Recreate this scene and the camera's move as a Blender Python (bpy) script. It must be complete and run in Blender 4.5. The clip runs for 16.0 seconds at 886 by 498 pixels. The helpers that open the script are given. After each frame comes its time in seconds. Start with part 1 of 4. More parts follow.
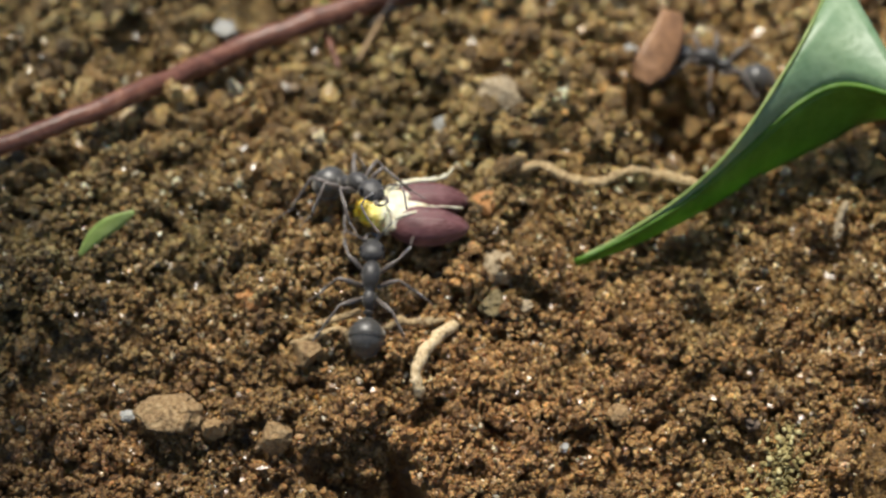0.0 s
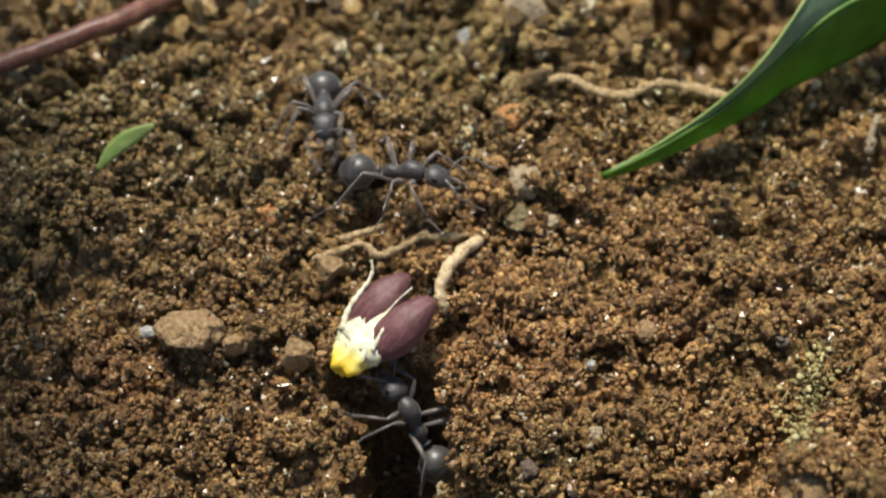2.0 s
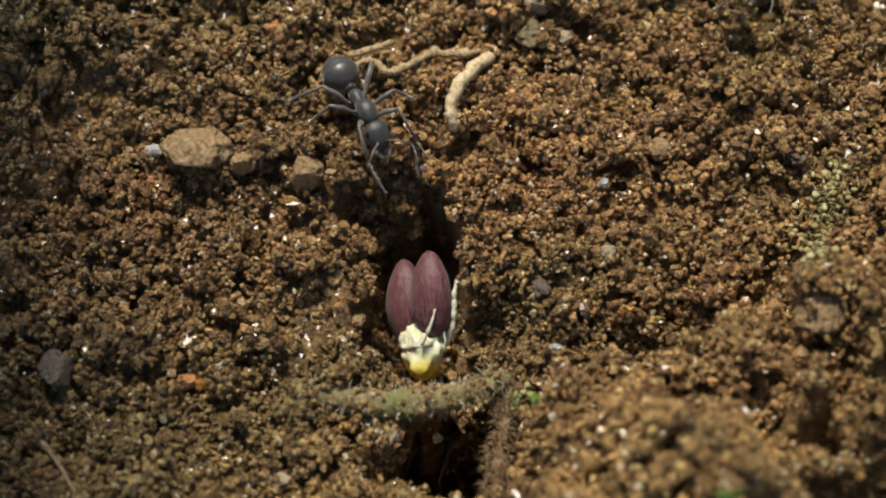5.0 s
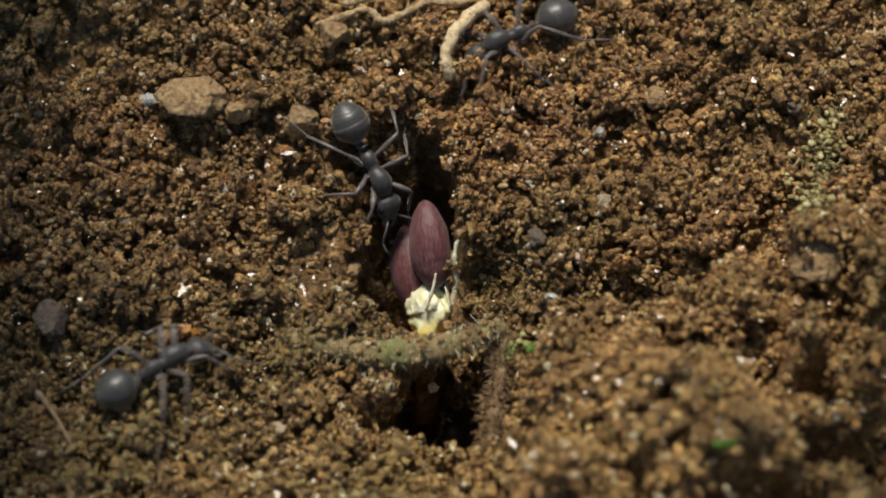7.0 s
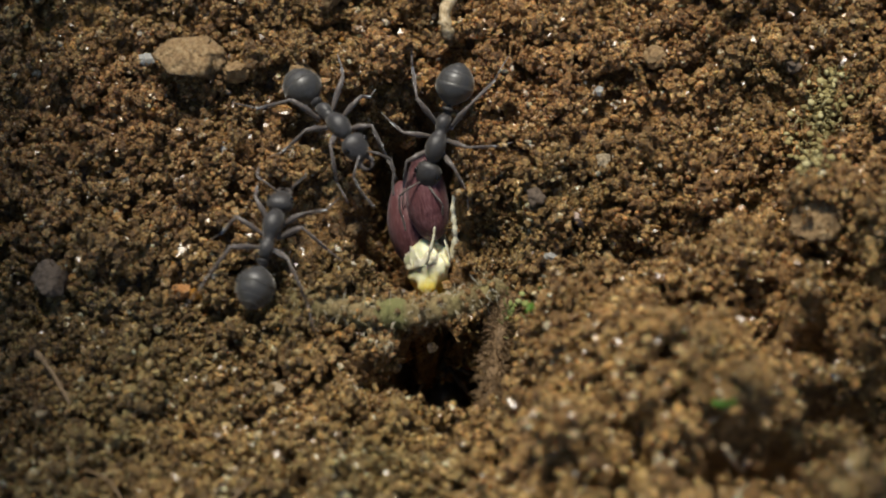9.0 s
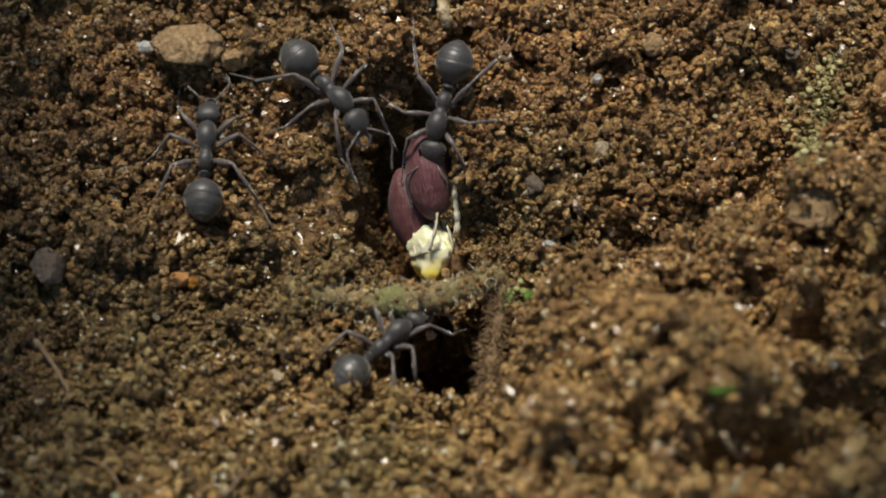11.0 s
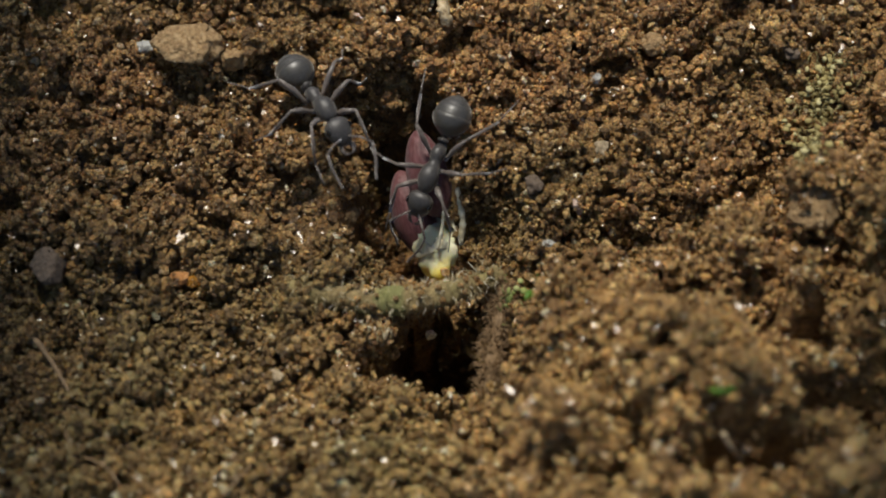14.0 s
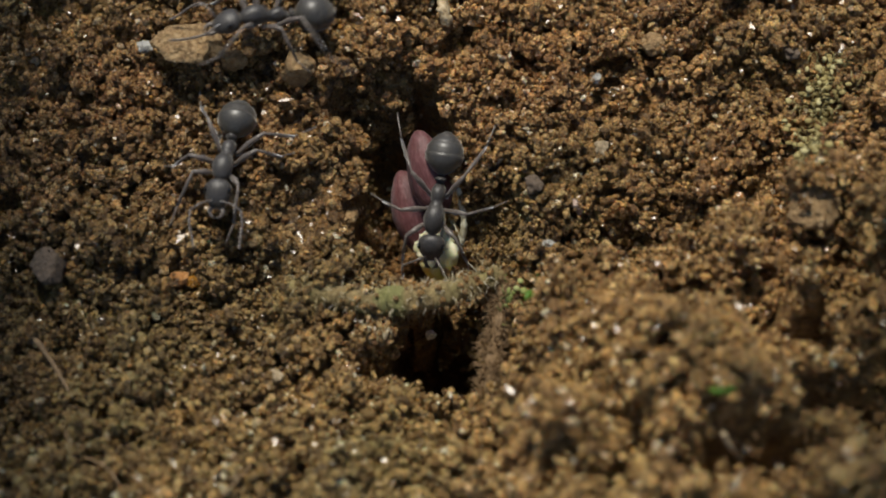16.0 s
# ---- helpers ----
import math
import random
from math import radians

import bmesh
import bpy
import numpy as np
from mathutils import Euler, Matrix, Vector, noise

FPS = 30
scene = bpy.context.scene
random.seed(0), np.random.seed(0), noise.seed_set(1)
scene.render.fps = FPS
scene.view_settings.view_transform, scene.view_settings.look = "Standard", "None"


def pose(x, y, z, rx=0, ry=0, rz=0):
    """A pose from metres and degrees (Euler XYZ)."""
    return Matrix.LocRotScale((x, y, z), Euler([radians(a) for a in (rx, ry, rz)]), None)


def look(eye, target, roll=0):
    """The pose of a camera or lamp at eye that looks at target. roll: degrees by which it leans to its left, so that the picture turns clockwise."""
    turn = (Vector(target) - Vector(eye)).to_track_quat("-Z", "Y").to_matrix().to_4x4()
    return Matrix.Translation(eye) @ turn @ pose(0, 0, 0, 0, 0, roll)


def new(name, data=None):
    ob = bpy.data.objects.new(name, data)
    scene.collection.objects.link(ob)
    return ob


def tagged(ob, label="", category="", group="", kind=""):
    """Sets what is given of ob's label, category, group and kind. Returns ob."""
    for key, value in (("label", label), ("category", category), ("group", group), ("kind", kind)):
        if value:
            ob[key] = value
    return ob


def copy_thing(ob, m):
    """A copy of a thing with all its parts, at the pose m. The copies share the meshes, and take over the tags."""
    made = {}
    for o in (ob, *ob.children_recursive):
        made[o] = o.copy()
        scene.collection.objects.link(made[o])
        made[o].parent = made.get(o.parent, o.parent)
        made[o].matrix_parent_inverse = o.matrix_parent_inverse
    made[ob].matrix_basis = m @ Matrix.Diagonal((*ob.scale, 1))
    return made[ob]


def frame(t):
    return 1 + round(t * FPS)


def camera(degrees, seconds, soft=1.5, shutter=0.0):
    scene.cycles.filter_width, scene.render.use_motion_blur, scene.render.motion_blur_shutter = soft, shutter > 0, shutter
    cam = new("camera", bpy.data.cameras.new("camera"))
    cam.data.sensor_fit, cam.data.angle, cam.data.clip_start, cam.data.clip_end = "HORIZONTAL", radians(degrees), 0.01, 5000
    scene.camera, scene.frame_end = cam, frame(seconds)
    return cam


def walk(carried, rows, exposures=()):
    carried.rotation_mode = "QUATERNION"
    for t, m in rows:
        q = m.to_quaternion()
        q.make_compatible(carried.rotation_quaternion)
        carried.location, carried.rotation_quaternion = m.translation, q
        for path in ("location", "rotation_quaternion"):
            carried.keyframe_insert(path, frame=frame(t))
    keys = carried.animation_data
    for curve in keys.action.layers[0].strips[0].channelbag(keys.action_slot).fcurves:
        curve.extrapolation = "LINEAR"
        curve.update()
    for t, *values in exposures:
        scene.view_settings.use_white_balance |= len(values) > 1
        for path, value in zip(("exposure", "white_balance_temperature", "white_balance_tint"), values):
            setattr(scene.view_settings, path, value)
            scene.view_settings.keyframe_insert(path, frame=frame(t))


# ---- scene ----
MM = 0.001
# eye 127 mm from the burrow; t, yaw, tilt below level, roll, way forward in mm
PATH = [
    (0.0, -0.834, 43.721, 0.788, -4.32),
    (0.5, -0.445, 44.219, 0.568, -3.61),
    (1.0, -0.273, 44.556, 0.429, -3.06),
    (1.5, -0.209, 44.880, 0.362, -2.57),
    (2.0, -0.089, 45.550, 0.309, -2.03),
    (2.5, -0.013, 46.719, 0.237, -1.44),
    (3.0, 0.107, 48.148, 0.144, -0.90),
    (3.5, 0.272, 48.880, 0.033, -0.56),
    (4.0, 0.316, 49.156, -0.019, -0.34),
    (6.5, 0.126, 50.492, 0.005, -0.13),
    (7.0, 0.096, 50.790, 0.024, -0.03),
    (7.5, 0.069, 51.078, 0.011, -0.01),
    (8.0, 0.088, 51.370, -0.014, 0.05),
    (8.5, 0.083, 51.570, -0.016, 0.12),
    (9.0, 0.064, 51.705, 0.001, 0.14),
    (11.5, 0.001, 51.997, 0.006, 0.09),
    (16.0, 0.001, 51.997, 0.006, 0.09),
]
cam = camera(20.0, 16.0, soft=1.9, shutter=0.5)
DOWN = radians(52.0)
EYE = Vector((0, -0.127 * math.cos(DOWN), 0.127 * math.sin(DOWN)))
AHEAD = -EYE.normalized()


def view(yaw, tilt, roll, forward):
    e = EYE + AHEAD * forward * MM
    return pose(*e, 90 - tilt, 0, yaw) @ pose(0, 0, 0, 0, 0, roll)


walk(cam, [(t, view(*row)) for t, *row in PATH],
     exposures=[(0.0, 0.38), (2.0, 0.38), (4.0, 0.24), (8.0, -0.07), (16.0, -0.13)])
cam.data.dof.use_dof = True
cam.data.dof.focus_distance = 0.1288
cam.data.dof.aperture_fstop = 38.0

# ---- light: a soft sun from behind and to one side, and the sky ----
SUN_UP, SUN_TURN = 73.0, -28.0
world = bpy.data.worlds.new("sky")
scene.world = world
world.use_nodes = True
wn, wl = world.node_tree.nodes, world.node_tree.links
sky = wn.new("ShaderNodeTexSky")
sky.sky_type, sky.sun_disc = "NISHITA", False
sky.sun_elevation, sky.sun_rotation = radians(SUN_UP), radians(SUN_TURN)
wl.new(sky.outputs[0], wn["Background"].inputs[0])
wn["Background"].inputs[1].default_value = 0.095
sun = new("sun", bpy.data.lights.new("sun", "SUN"))
sun.data.energy, sun.data.angle, sun.data.color = 4.7, radians(13), (1.0, 0.95, 0.84)
az = radians(90 - SUN_TURN)
toward = Vector((math.cos(az) * math.cos(radians(SUN_UP)), math.sin(az) * math.cos(radians(SUN_UP)), math.sin(radians(SUN_UP))))
sun.matrix_basis = look(toward * 3, (0, 0, 0))


# ---- materials ----
class Mat:
    """A node material under construction."""

    def __init__(self, name, rough=0.6):
        self.m = bpy.data.materials.new(name)
        self.m.use_nodes = True
        self.n, self.l = self.m.node_tree.nodes, self.m.node_tree.links
        self.b = self.n["Principled BSDF"]
        self.b.inputs["Roughness"].default_value = rough
        self.co = self.n.new("ShaderNodeTexCoord").outputs["Object"]

    def set(self, key, value):
        if isinstance(value, (int, float, tuple)):
            self.b.inputs[key].default_value = value
        else:
            self.l.new(value, self.b.inputs[key])
        return self

    def noise(self, mm, detail=4.0, rough=0.6, kind="f"):
        if kind == "f":
            t = self.n.new("ShaderNodeTexNoise")
            t.inputs["Detail"].default_value, t.inputs["Roughness"].default_value = detail, rough
            out = t.outputs[0]
        else:
            t = self.n.new("ShaderNodeTexVoronoi")
            out = t.outputs["Distance"]
        t.inputs["Scale"].default_value = 1000.0 / mm
        self.l.new(self.co, t.inputs["Vector"])
        return out

    def ramp(self, fac, stops, sharp=False):
        r = self.n.new("ShaderNodeValToRGB")
        r.color_ramp.interpolation = "CONSTANT" if sharp else "LINEAR"
        e = r.color_ramp.elements
        while len(e) < len(stops):
            e.new(0.5)
        for k, (p, c) in zip(e, stops):
            k.position, k.color = p, (*c, 1) if len(c) == 3 else c
        self.l.new(fac, r.inputs[0])
        return r.outputs[0]

    def mix(self, fac, a, b, how="MIX"):
        x = self.n.new("ShaderNodeMix")
        x.data_type, x.blend_type = "RGBA", how
        for sock, v in ((x.inputs[0], fac), (x.inputs[6], a), (x.inputs[7], b)):
            if isinstance(v, (int, float)):
                sock.default_value = v
            elif isinstance(v, tuple):
                sock.default_value = (*v, 1)
            else:
                self.l.new(v, sock)
        return x.outputs[2]

    def math(self, how, a, b=0.5):
        x = self.n.new("ShaderNodeMath")
        x.operation = how
        for sock, v in zip(x.inputs, (a, b)):
            if isinstance(v, (int, float)):
                sock.default_value = v
            else:
                self.l.new(v, sock)
        return x.outputs[0]

    def bump(self, height, mm, strength=1.0):
        b = self.n.new("ShaderNodeBump")
        b.inputs["Strength"].default_value, b.inputs["Distance"].default_value = strength, mm * MM
        self.l.new(height, b.inputs["Height"])
        self.l.new(b.outputs[0], self.b.inputs["Normal"])
        return self

    def island(self):
        return self.n.new("ShaderNodeNewGeometry").outputs["Random Per Island"]

    def each(self):
        return self.n.new("ShaderNodeObjectInfo").outputs["Random"]


def soil_material(name, source):
    k = Mat(name, 0.75)
    place = k.n.new("ShaderNodeNewGeometry").outputs["Position"]
    k.co = place
    stops = [(0.0, (0.13, 0.076, 0.031)), (0.3, (0.205, 0.122, 0.048)), (0.55, (0.275, 0.172, 0.070)),
             (0.78, (0.355, 0.235, 0.100)), (0.9, (0.45, 0.315, 0.148)), (0.955, (0.48, 0.275, 0.10)), (0.992, (0.64, 0.56, 0.42))]
    if source == "island":
        base = k.ramp(k.island(), stops)
    elif source == "each":
        base = k.mix(1.0, k.ramp(k.island(), stops), k.ramp(k.each(), [(0.0, (0.82, 0.80, 0.78)), (1.0, (1.18, 1.16, 1.14))]), "MULTIPLY")
    else:
        base = k.ramp(k.noise(0.8, 5), [(0.3, (0.07, 0.040, 0.015)), (0.5, (0.18, 0.108, 0.041)), (0.7, (0.34, 0.22, 0.088))])
    fine = k.noise(0.15, 5, 0.8)
    tint = k.ramp(fine, [(0.36, (0.40, 0.37, 0.34)), (0.5, (1.0, 0.98, 0.96)), (0.63, (1.95, 1.82, 1.64))])
    patch = k.ramp(k.noise(11.0, 3), [(0.35, (0.84, 0.90, 0.82)), (0.65, (1.15, 1.06, 1.0))])
    # redder soil behind the burrow, yellower in front; both lightened in place of light
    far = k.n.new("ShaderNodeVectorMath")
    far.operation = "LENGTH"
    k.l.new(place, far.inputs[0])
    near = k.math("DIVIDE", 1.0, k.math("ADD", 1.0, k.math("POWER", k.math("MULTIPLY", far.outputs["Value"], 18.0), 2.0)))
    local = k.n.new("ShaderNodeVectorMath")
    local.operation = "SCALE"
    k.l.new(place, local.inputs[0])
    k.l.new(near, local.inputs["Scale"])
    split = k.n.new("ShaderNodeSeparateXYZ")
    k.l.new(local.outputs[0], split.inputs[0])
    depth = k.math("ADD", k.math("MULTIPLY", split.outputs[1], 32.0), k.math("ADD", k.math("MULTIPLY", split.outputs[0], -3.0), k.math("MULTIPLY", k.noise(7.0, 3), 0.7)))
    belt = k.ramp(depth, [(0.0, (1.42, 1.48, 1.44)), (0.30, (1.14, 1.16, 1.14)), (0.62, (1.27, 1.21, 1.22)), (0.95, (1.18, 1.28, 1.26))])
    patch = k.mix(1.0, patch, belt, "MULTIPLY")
    # left darker, right lighter: a sideways fall-off of light painted into the soil
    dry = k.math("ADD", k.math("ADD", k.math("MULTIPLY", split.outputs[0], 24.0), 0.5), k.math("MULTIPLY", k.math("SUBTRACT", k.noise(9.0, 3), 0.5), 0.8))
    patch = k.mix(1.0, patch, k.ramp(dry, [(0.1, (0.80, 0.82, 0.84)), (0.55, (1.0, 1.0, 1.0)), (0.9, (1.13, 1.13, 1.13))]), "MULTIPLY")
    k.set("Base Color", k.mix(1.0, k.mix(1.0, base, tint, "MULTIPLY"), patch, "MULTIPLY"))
    k.set("Subsurface Weight", 0.3).set("Subsurface Radius", (1.0, 0.65, 0.4)).set("Subsurface Scale", 0.00010)
    # damp: some faces shine
    k.set("Roughness", k.ramp(k.noise(0.3, 3), [(0.36, (0.16,) * 3), (0.58, (0.75,) * 3)]))
    k.set("Coat Weight", 0.22).set("Coat Roughness", 0.13)
    cells = k.noise(0.16, kind="v")
    lumps = k.noise(0.30, 3, 0.6)
    k.bump(k.math("ADD", k.math("ADD", k.math("MULTIPLY", cells, -0.9), k.math("MULTIPLY", fine, 1.3)), k.math("MULTIPLY", lumps, 1.0)), 0.22, 1.0)
    return k.m


k = Mat("glassy sand", 0.12)
k.set("Base Color", k.ramp(k.island(), [(0.0, (0.46, 0.23, 0.05)), (0.35, (0.52, 0.33, 0.12)), (0.6, (0.40, 0.29, 0.16)), (0.85, (0.52, 0.42, 0.26)), (1.0, (0.70, 0.64, 0.52))]))
k.set("Transmission Weight", 0.25).set("Roughness", k.ramp(k.noise(0.25, 2), [(0.4, (0.06,) * 3), (0.65, (0.4,) * 3)]))
k.bump(k.noise(0.12, 3), 0.03, 0.6)
SAND = k.m
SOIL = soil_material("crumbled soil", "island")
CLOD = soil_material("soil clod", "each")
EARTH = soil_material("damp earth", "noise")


def stone_material(name, stops, rough=0.6, grain=0.35, clear=0.0):
    k = Mat(name, rough)
    base = k.ramp(k.noise(grain, 5, 0.65), stops)
    k.set("Base Color", base)
    k.set("Roughness", k.ramp(k.noise(0.2, 3), [(0.3, (rough * 0.6,) * 3), (0.7, (min(1, rough * 1.3),) * 3)]))
    if clear:
        k.set("Transmission Weight", clear).set("IOR", 1.5)
    k.bump(k.math("ADD", k.noise(0.12, 4, 0.7), k.noise(0.3, kind="v")), 0.14, 1.0)
    return k.m


TAN_STONE = stone_material("tan stone", [(0.3, (0.17, 0.095, 0.04)), (0.5, (0.31, 0.195, 0.085)), (0.7, (0.44, 0.31, 0.16))])
ORANGE_STONE = stone_material("orange stone", [(0.3, (0.26, 0.11, 0.03)), (0.55, (0.48, 0.22, 0.07)), (0.75, (0.55, 0.34, 0.15))], 0.5)
PALE_STONE = stone_material("pale stone", [(0.3, (0.26, 0.19, 0.11)), (0.55, (0.44, 0.34, 0.21)), (0.75, (0.56, 0.47, 0.33))], 0.5)
PINK_STONE = stone_material("pinkish quartz", [(0.3, (0.45, 0.30, 0.24)), (0.6, (0.66, 0.54, 0.47))], 0.35)
CLEAR_STONE = stone_material("milky quartz", [(0.3, (0.60, 0.58, 0.52)), (0.7, (0.80, 0.79, 0.74))], 0.16, 0.5, 0.35)
AMBER_STONE = stone_material("amber grain", [(0.3, (0.40, 0.16, 0.02)), (0.7, (0.62, 0.30, 0.05))], 0.25, 0.5, 0.25)
OLIVE_STONE = stone_material("olive pebble", [(0.3, (0.13, 0.10, 0.045)), (0.7, (0.25, 0.19, 0.085))], 0.45)
GREY_STONE = stone_material("grey-brown clod", [(0.3, (0.085, 0.060, 0.040)), (0.7, (0.175, 0.125, 0.085))], 0.75)

k = Mat("dry root bark", 0.65)
spots = k.ramp(k.noise(0.28, 5, 0.7), [(0.34, (0.15, 0.08, 0.033)), (0.46, (0.43, 0.29, 0.135)), (0.7, (0.62, 0.48, 0.27))])
k.set("Base Color", spots).bump(k.noise(0.22, 5, 0.7), 0.22, 1.0)
ROOT = k.m
k = Mat("pale root skin", 0.55)
k.set("Base Color", k.ramp(k.noise(0.3, 5, 0.7), [(0.34, (0.17, 0.09, 0.04)), (0.45, (0.52, 0.38, 0.20)), (0.7, (0.70, 0.57, 0.37))]))
k.bump(k.noise(0.3, 4, 0.7), 0.10, 0.8)
PALE_ROOT = k.m
k = Mat("red-brown stem", 0.45)
k.set("Base Color", k.ramp(k.noise(0.7, 5), [(0.3, (0.07, 0.024, 0.014)), (0.55, (0.15, 0.055, 0.032)), (0.75, (0.25, 0.12, 0.075))]))
k.bump(k.noise(0.35, 4), 0.08, 0.7)
STEM = k.m
k = Mat("brown twig", 0.7)
k.set("Base Color", k.ramp(k.noise(0.3, 4), [(0.3, (0.14, 0.085, 0.04)), (0.7, (0.34, 0.22, 0.11))])).bump(k.noise(0.15, 4), 0.05, 0.8)
TWIG = k.m
k = Mat("dry leaf", 0.55)
k.set("Base Color", k.ramp(k.noise(0.9, 5), [(0.3, (0.13, 0.060, 0.025)), (0.6, (0.26, 0.130, 0.058)), (0.8, (0.38, 0.22, 0.11))]))
k.bump(k.noise(0.4, 4), 0.1, 0.7)
DRY_LEAF = k.m


def leaf_material(name, low, high, rough, through_light):
    k = Mat(name, rough)
    veins = k.noise(0.55, 3, 0.5, "v")
    base = k.ramp(k.noise(2.2, 4), [(0.35, low), (0.65, high)])
    base = k.mix(1.0, base, k.ramp(veins, [(0.0, (0.88, 0.92, 0.85)), (0.5, (1.05, 1.05, 1.05))]), "MULTIPLY")
    k.set("Base Color", base)
    k.bump(veins, 0.05, 0.5)
    lit = k.n.new("ShaderNodeBsdfTranslucent")
    k.l.new(base, lit.inputs[0])
    both = k.n.new("ShaderNodeMixShader")
    both.inputs[0].default_value = through_light
    k.l.new(k.b.outputs[0], both.inputs[1])
    k.l.new(lit.outputs[0], both.inputs[2])
    k.l.new(both.outputs[0], k.n["Material Output"].inputs[0])
    return k.m


LEAF_PALE = leaf_material("leaf underside", (0.16, 0.26, 0.14), (0.23, 0.33, 0.19), 0.45, 0.2)
LEAF_DEEP = leaf_material("leaf upper side", (0.10, 0.23, 0.022), (0.16, 0.31, 0.04), 0.38, 0.5)
LEAF_FRESH = leaf_material("fresh leaf", (0.22, 0.31, 0.075), (0.33, 0.41, 0.14), 0.45, 0.35)
k = Mat("old root with moss", 0.85)
mossy = k.ramp(k.noise(1.6, 3), [(0.42, (0.23, 0.16, 0.065)), (0.55, (0.25, 0.20, 0.075)), (0.70, (0.24, 0.24, 0.08))])
split = k.n.new("ShaderNodeSeparateXYZ")
k.l.new(k.co, split.inputs[0])
near = k.math("SUBTRACT", 1.0, k.math("MULTIPLY", k.math("ABSOLUTE", k.math("ADD", split.outputs[0], 0.0026)), 900.0))
green = k.ramp(k.math("ADD", near, k.math("SUBTRACT", k.noise(1.0, 3), 0.5)), [(0.25, (0, 0, 0)), (0.55, (1, 1, 1))])
bark = k.mix(0.5, mossy, k.ramp(k.noise(0.2, 5), [(0.3, (0.10, 0.07, 0.028)), (0.7, (0.42, 0.32, 0.15))]))
k.set("Base Color", k.mix(k.math("MULTIPLY", green, 0.6), bark, (0.16, 0.19, 0.055)))
k.bump(k.noise(0.16, 5, 0.7), 0.15, 1.0)
MOSSY = k.m
k = Mat("root hair", 0.5)
k.set("Base Color", k.ramp(k.island(), [(0.0, (0.20, 0.15, 0.065)), (0.6, (0.40, 0.33, 0.17)), (1.0, (0.68, 0.62, 0.48))]))
HAIR = k.m
k = Mat("pale lichen", 0.9)
k.set("Base Color", k.ramp(k.island(), [(0.0, (0.22, 0.17, 0.06)), (0.6, (0.34, 0.28, 0.11)), (1.0, (0.48, 0.43, 0.22))]))
LICHEN = k.m
k = Mat("green moss", 0.8)
k.set("Base Color", k.ramp(k.island(), [(0.0, (0.10, 0.13, 0.03)), (0.6, (0.20, 0.23, 0.06)), (1.0, (0.34, 0.36, 0.15))]))
MOSS = k.m

# ants: matt charcoal cuticle under a short silvery down
k = Mat("ant cuticle", 0.42)
down = k.noise(0.05, 3, 0.7)
k.set("Base Color", k.ramp(down, [(0.35, (0.014, 0.012, 0.011)), (0.62, (0.060, 0.054, 0.050)), (0.75, (0.19, 0.18, 0.17))]))
k.set("Sheen Weight", 0.28).set("Sheen Roughness", 0.4).set("Sheen Tint", (0.80, 0.76, 0.68, 1))
k.bump(k.noise(0.045, 4, 0.7), 0.02, 0.7)
CUTICLE = k.m
k = Mat("ant gaster plate", 0.46)
k.set("Base Color", k.ramp(k.noise(0.06, 3, 0.7), [(0.35, (0.020, 0.018, 0.015)), (0.7, (0.075, 0.068, 0.060))]))
k.set("Sheen Weight", 0.5).set("Coat Weight", 0.3).set("Coat Roughness", 0.3).set("Sheen Roughness", 0.35).set("Sheen Tint", (0.82, 0.78, 0.70, 1))
k.bump(k.noise(0.05, 4, 0.7), 0.015, 0.6)
PLATE = k.m
k = Mat("plate edge", 0.4)
k.set("Base Color", (0.10, 0.09, 0.075, 1))
PLATE_EDGE = k.m
k = Mat("ant leg", 0.4)
k.set("Base Color", k.ramp(k.noise(0.12, 3), [(0.3, (0.055, 0.042, 0.034)), (0.7, (0.165, 0.135, 0.115))]))
k.set("Sheen Weight", 0.6).set("Sheen Roughness", 0.35)
LIMB = k.m
k = Mat("ant eye", 0.12)
k.set("Base Color", (0.006, 0.006, 0.007, 1))
ANT_EYE = k.m

# seeds
k = Mat("maroon seed coat", 0.5)
stretch = k.n.new("ShaderNodeVectorMath")
stretch.operation = "MULTIPLY"
stretch.inputs[1].default_value = (0.16, 1.0, 1.0)
k.l.new(k.co, stretch.inputs[0])
plain, k.co = k.co, stretch.outputs[0]
streak = k.noise(0.11, 4, 0.7)
k.co = plain
bloom = k.ramp(k.noise(0.9, 4), [(0.35, (0.82, 0.74, 0.72)), (0.65, (1.12, 1.18, 1.22))])
k.set("Base Color", k.mix(1.0, k.ramp(streak, [(0.3, (0.066, 0.018, 0.018)), (0.5, (0.115, 0.036, 0.036)), (0.72, (0.20, 0.090, 0.088))]), bloom, "MULTIPLY"))
k.set("Sheen Weight", 0.1).set("Roughness", k.ramp(streak, [(0.3, (0.36,) * 3), (0.7, (0.6,) * 3)]))
k.bump(k.math("ADD", streak, k.noise(0.5, 3)), 0.05, 0.9)
SEED = k.m
k = Mat("oil body flesh", 0.35)
split = k.n.new("ShaderNodeSeparateXYZ")
k.l.new(k.co, split.inputs[0])
ripe = k.math("ADD", k.math("MULTIPLY", k.math("ADD", split.outputs[0], 0.0007), 330.0), k.math("ADD", k.math("MULTIPLY", split.outputs[1], 60.0), k.math("MULTIPLY", k.noise(1.1, 3), 0.5)))
k.set("Base Color", k.ramp(ripe, [(0.06, (0.76, 0.52, 0.03)), (0.26, (0.84, 0.69, 0.16)), (0.44, (0.80, 0.77, 0.50))]))
k.set("Subsurface Weight", 0.25).set("Subsurface Radius", (1.0, 0.7, 0.2)).set("Subsurface Scale", 0.0004)
k.bump(k.noise(0.3, 4), 0.08, 0.8)
FLESH = k.m
k = Mat("white seed membrane", 0.5)
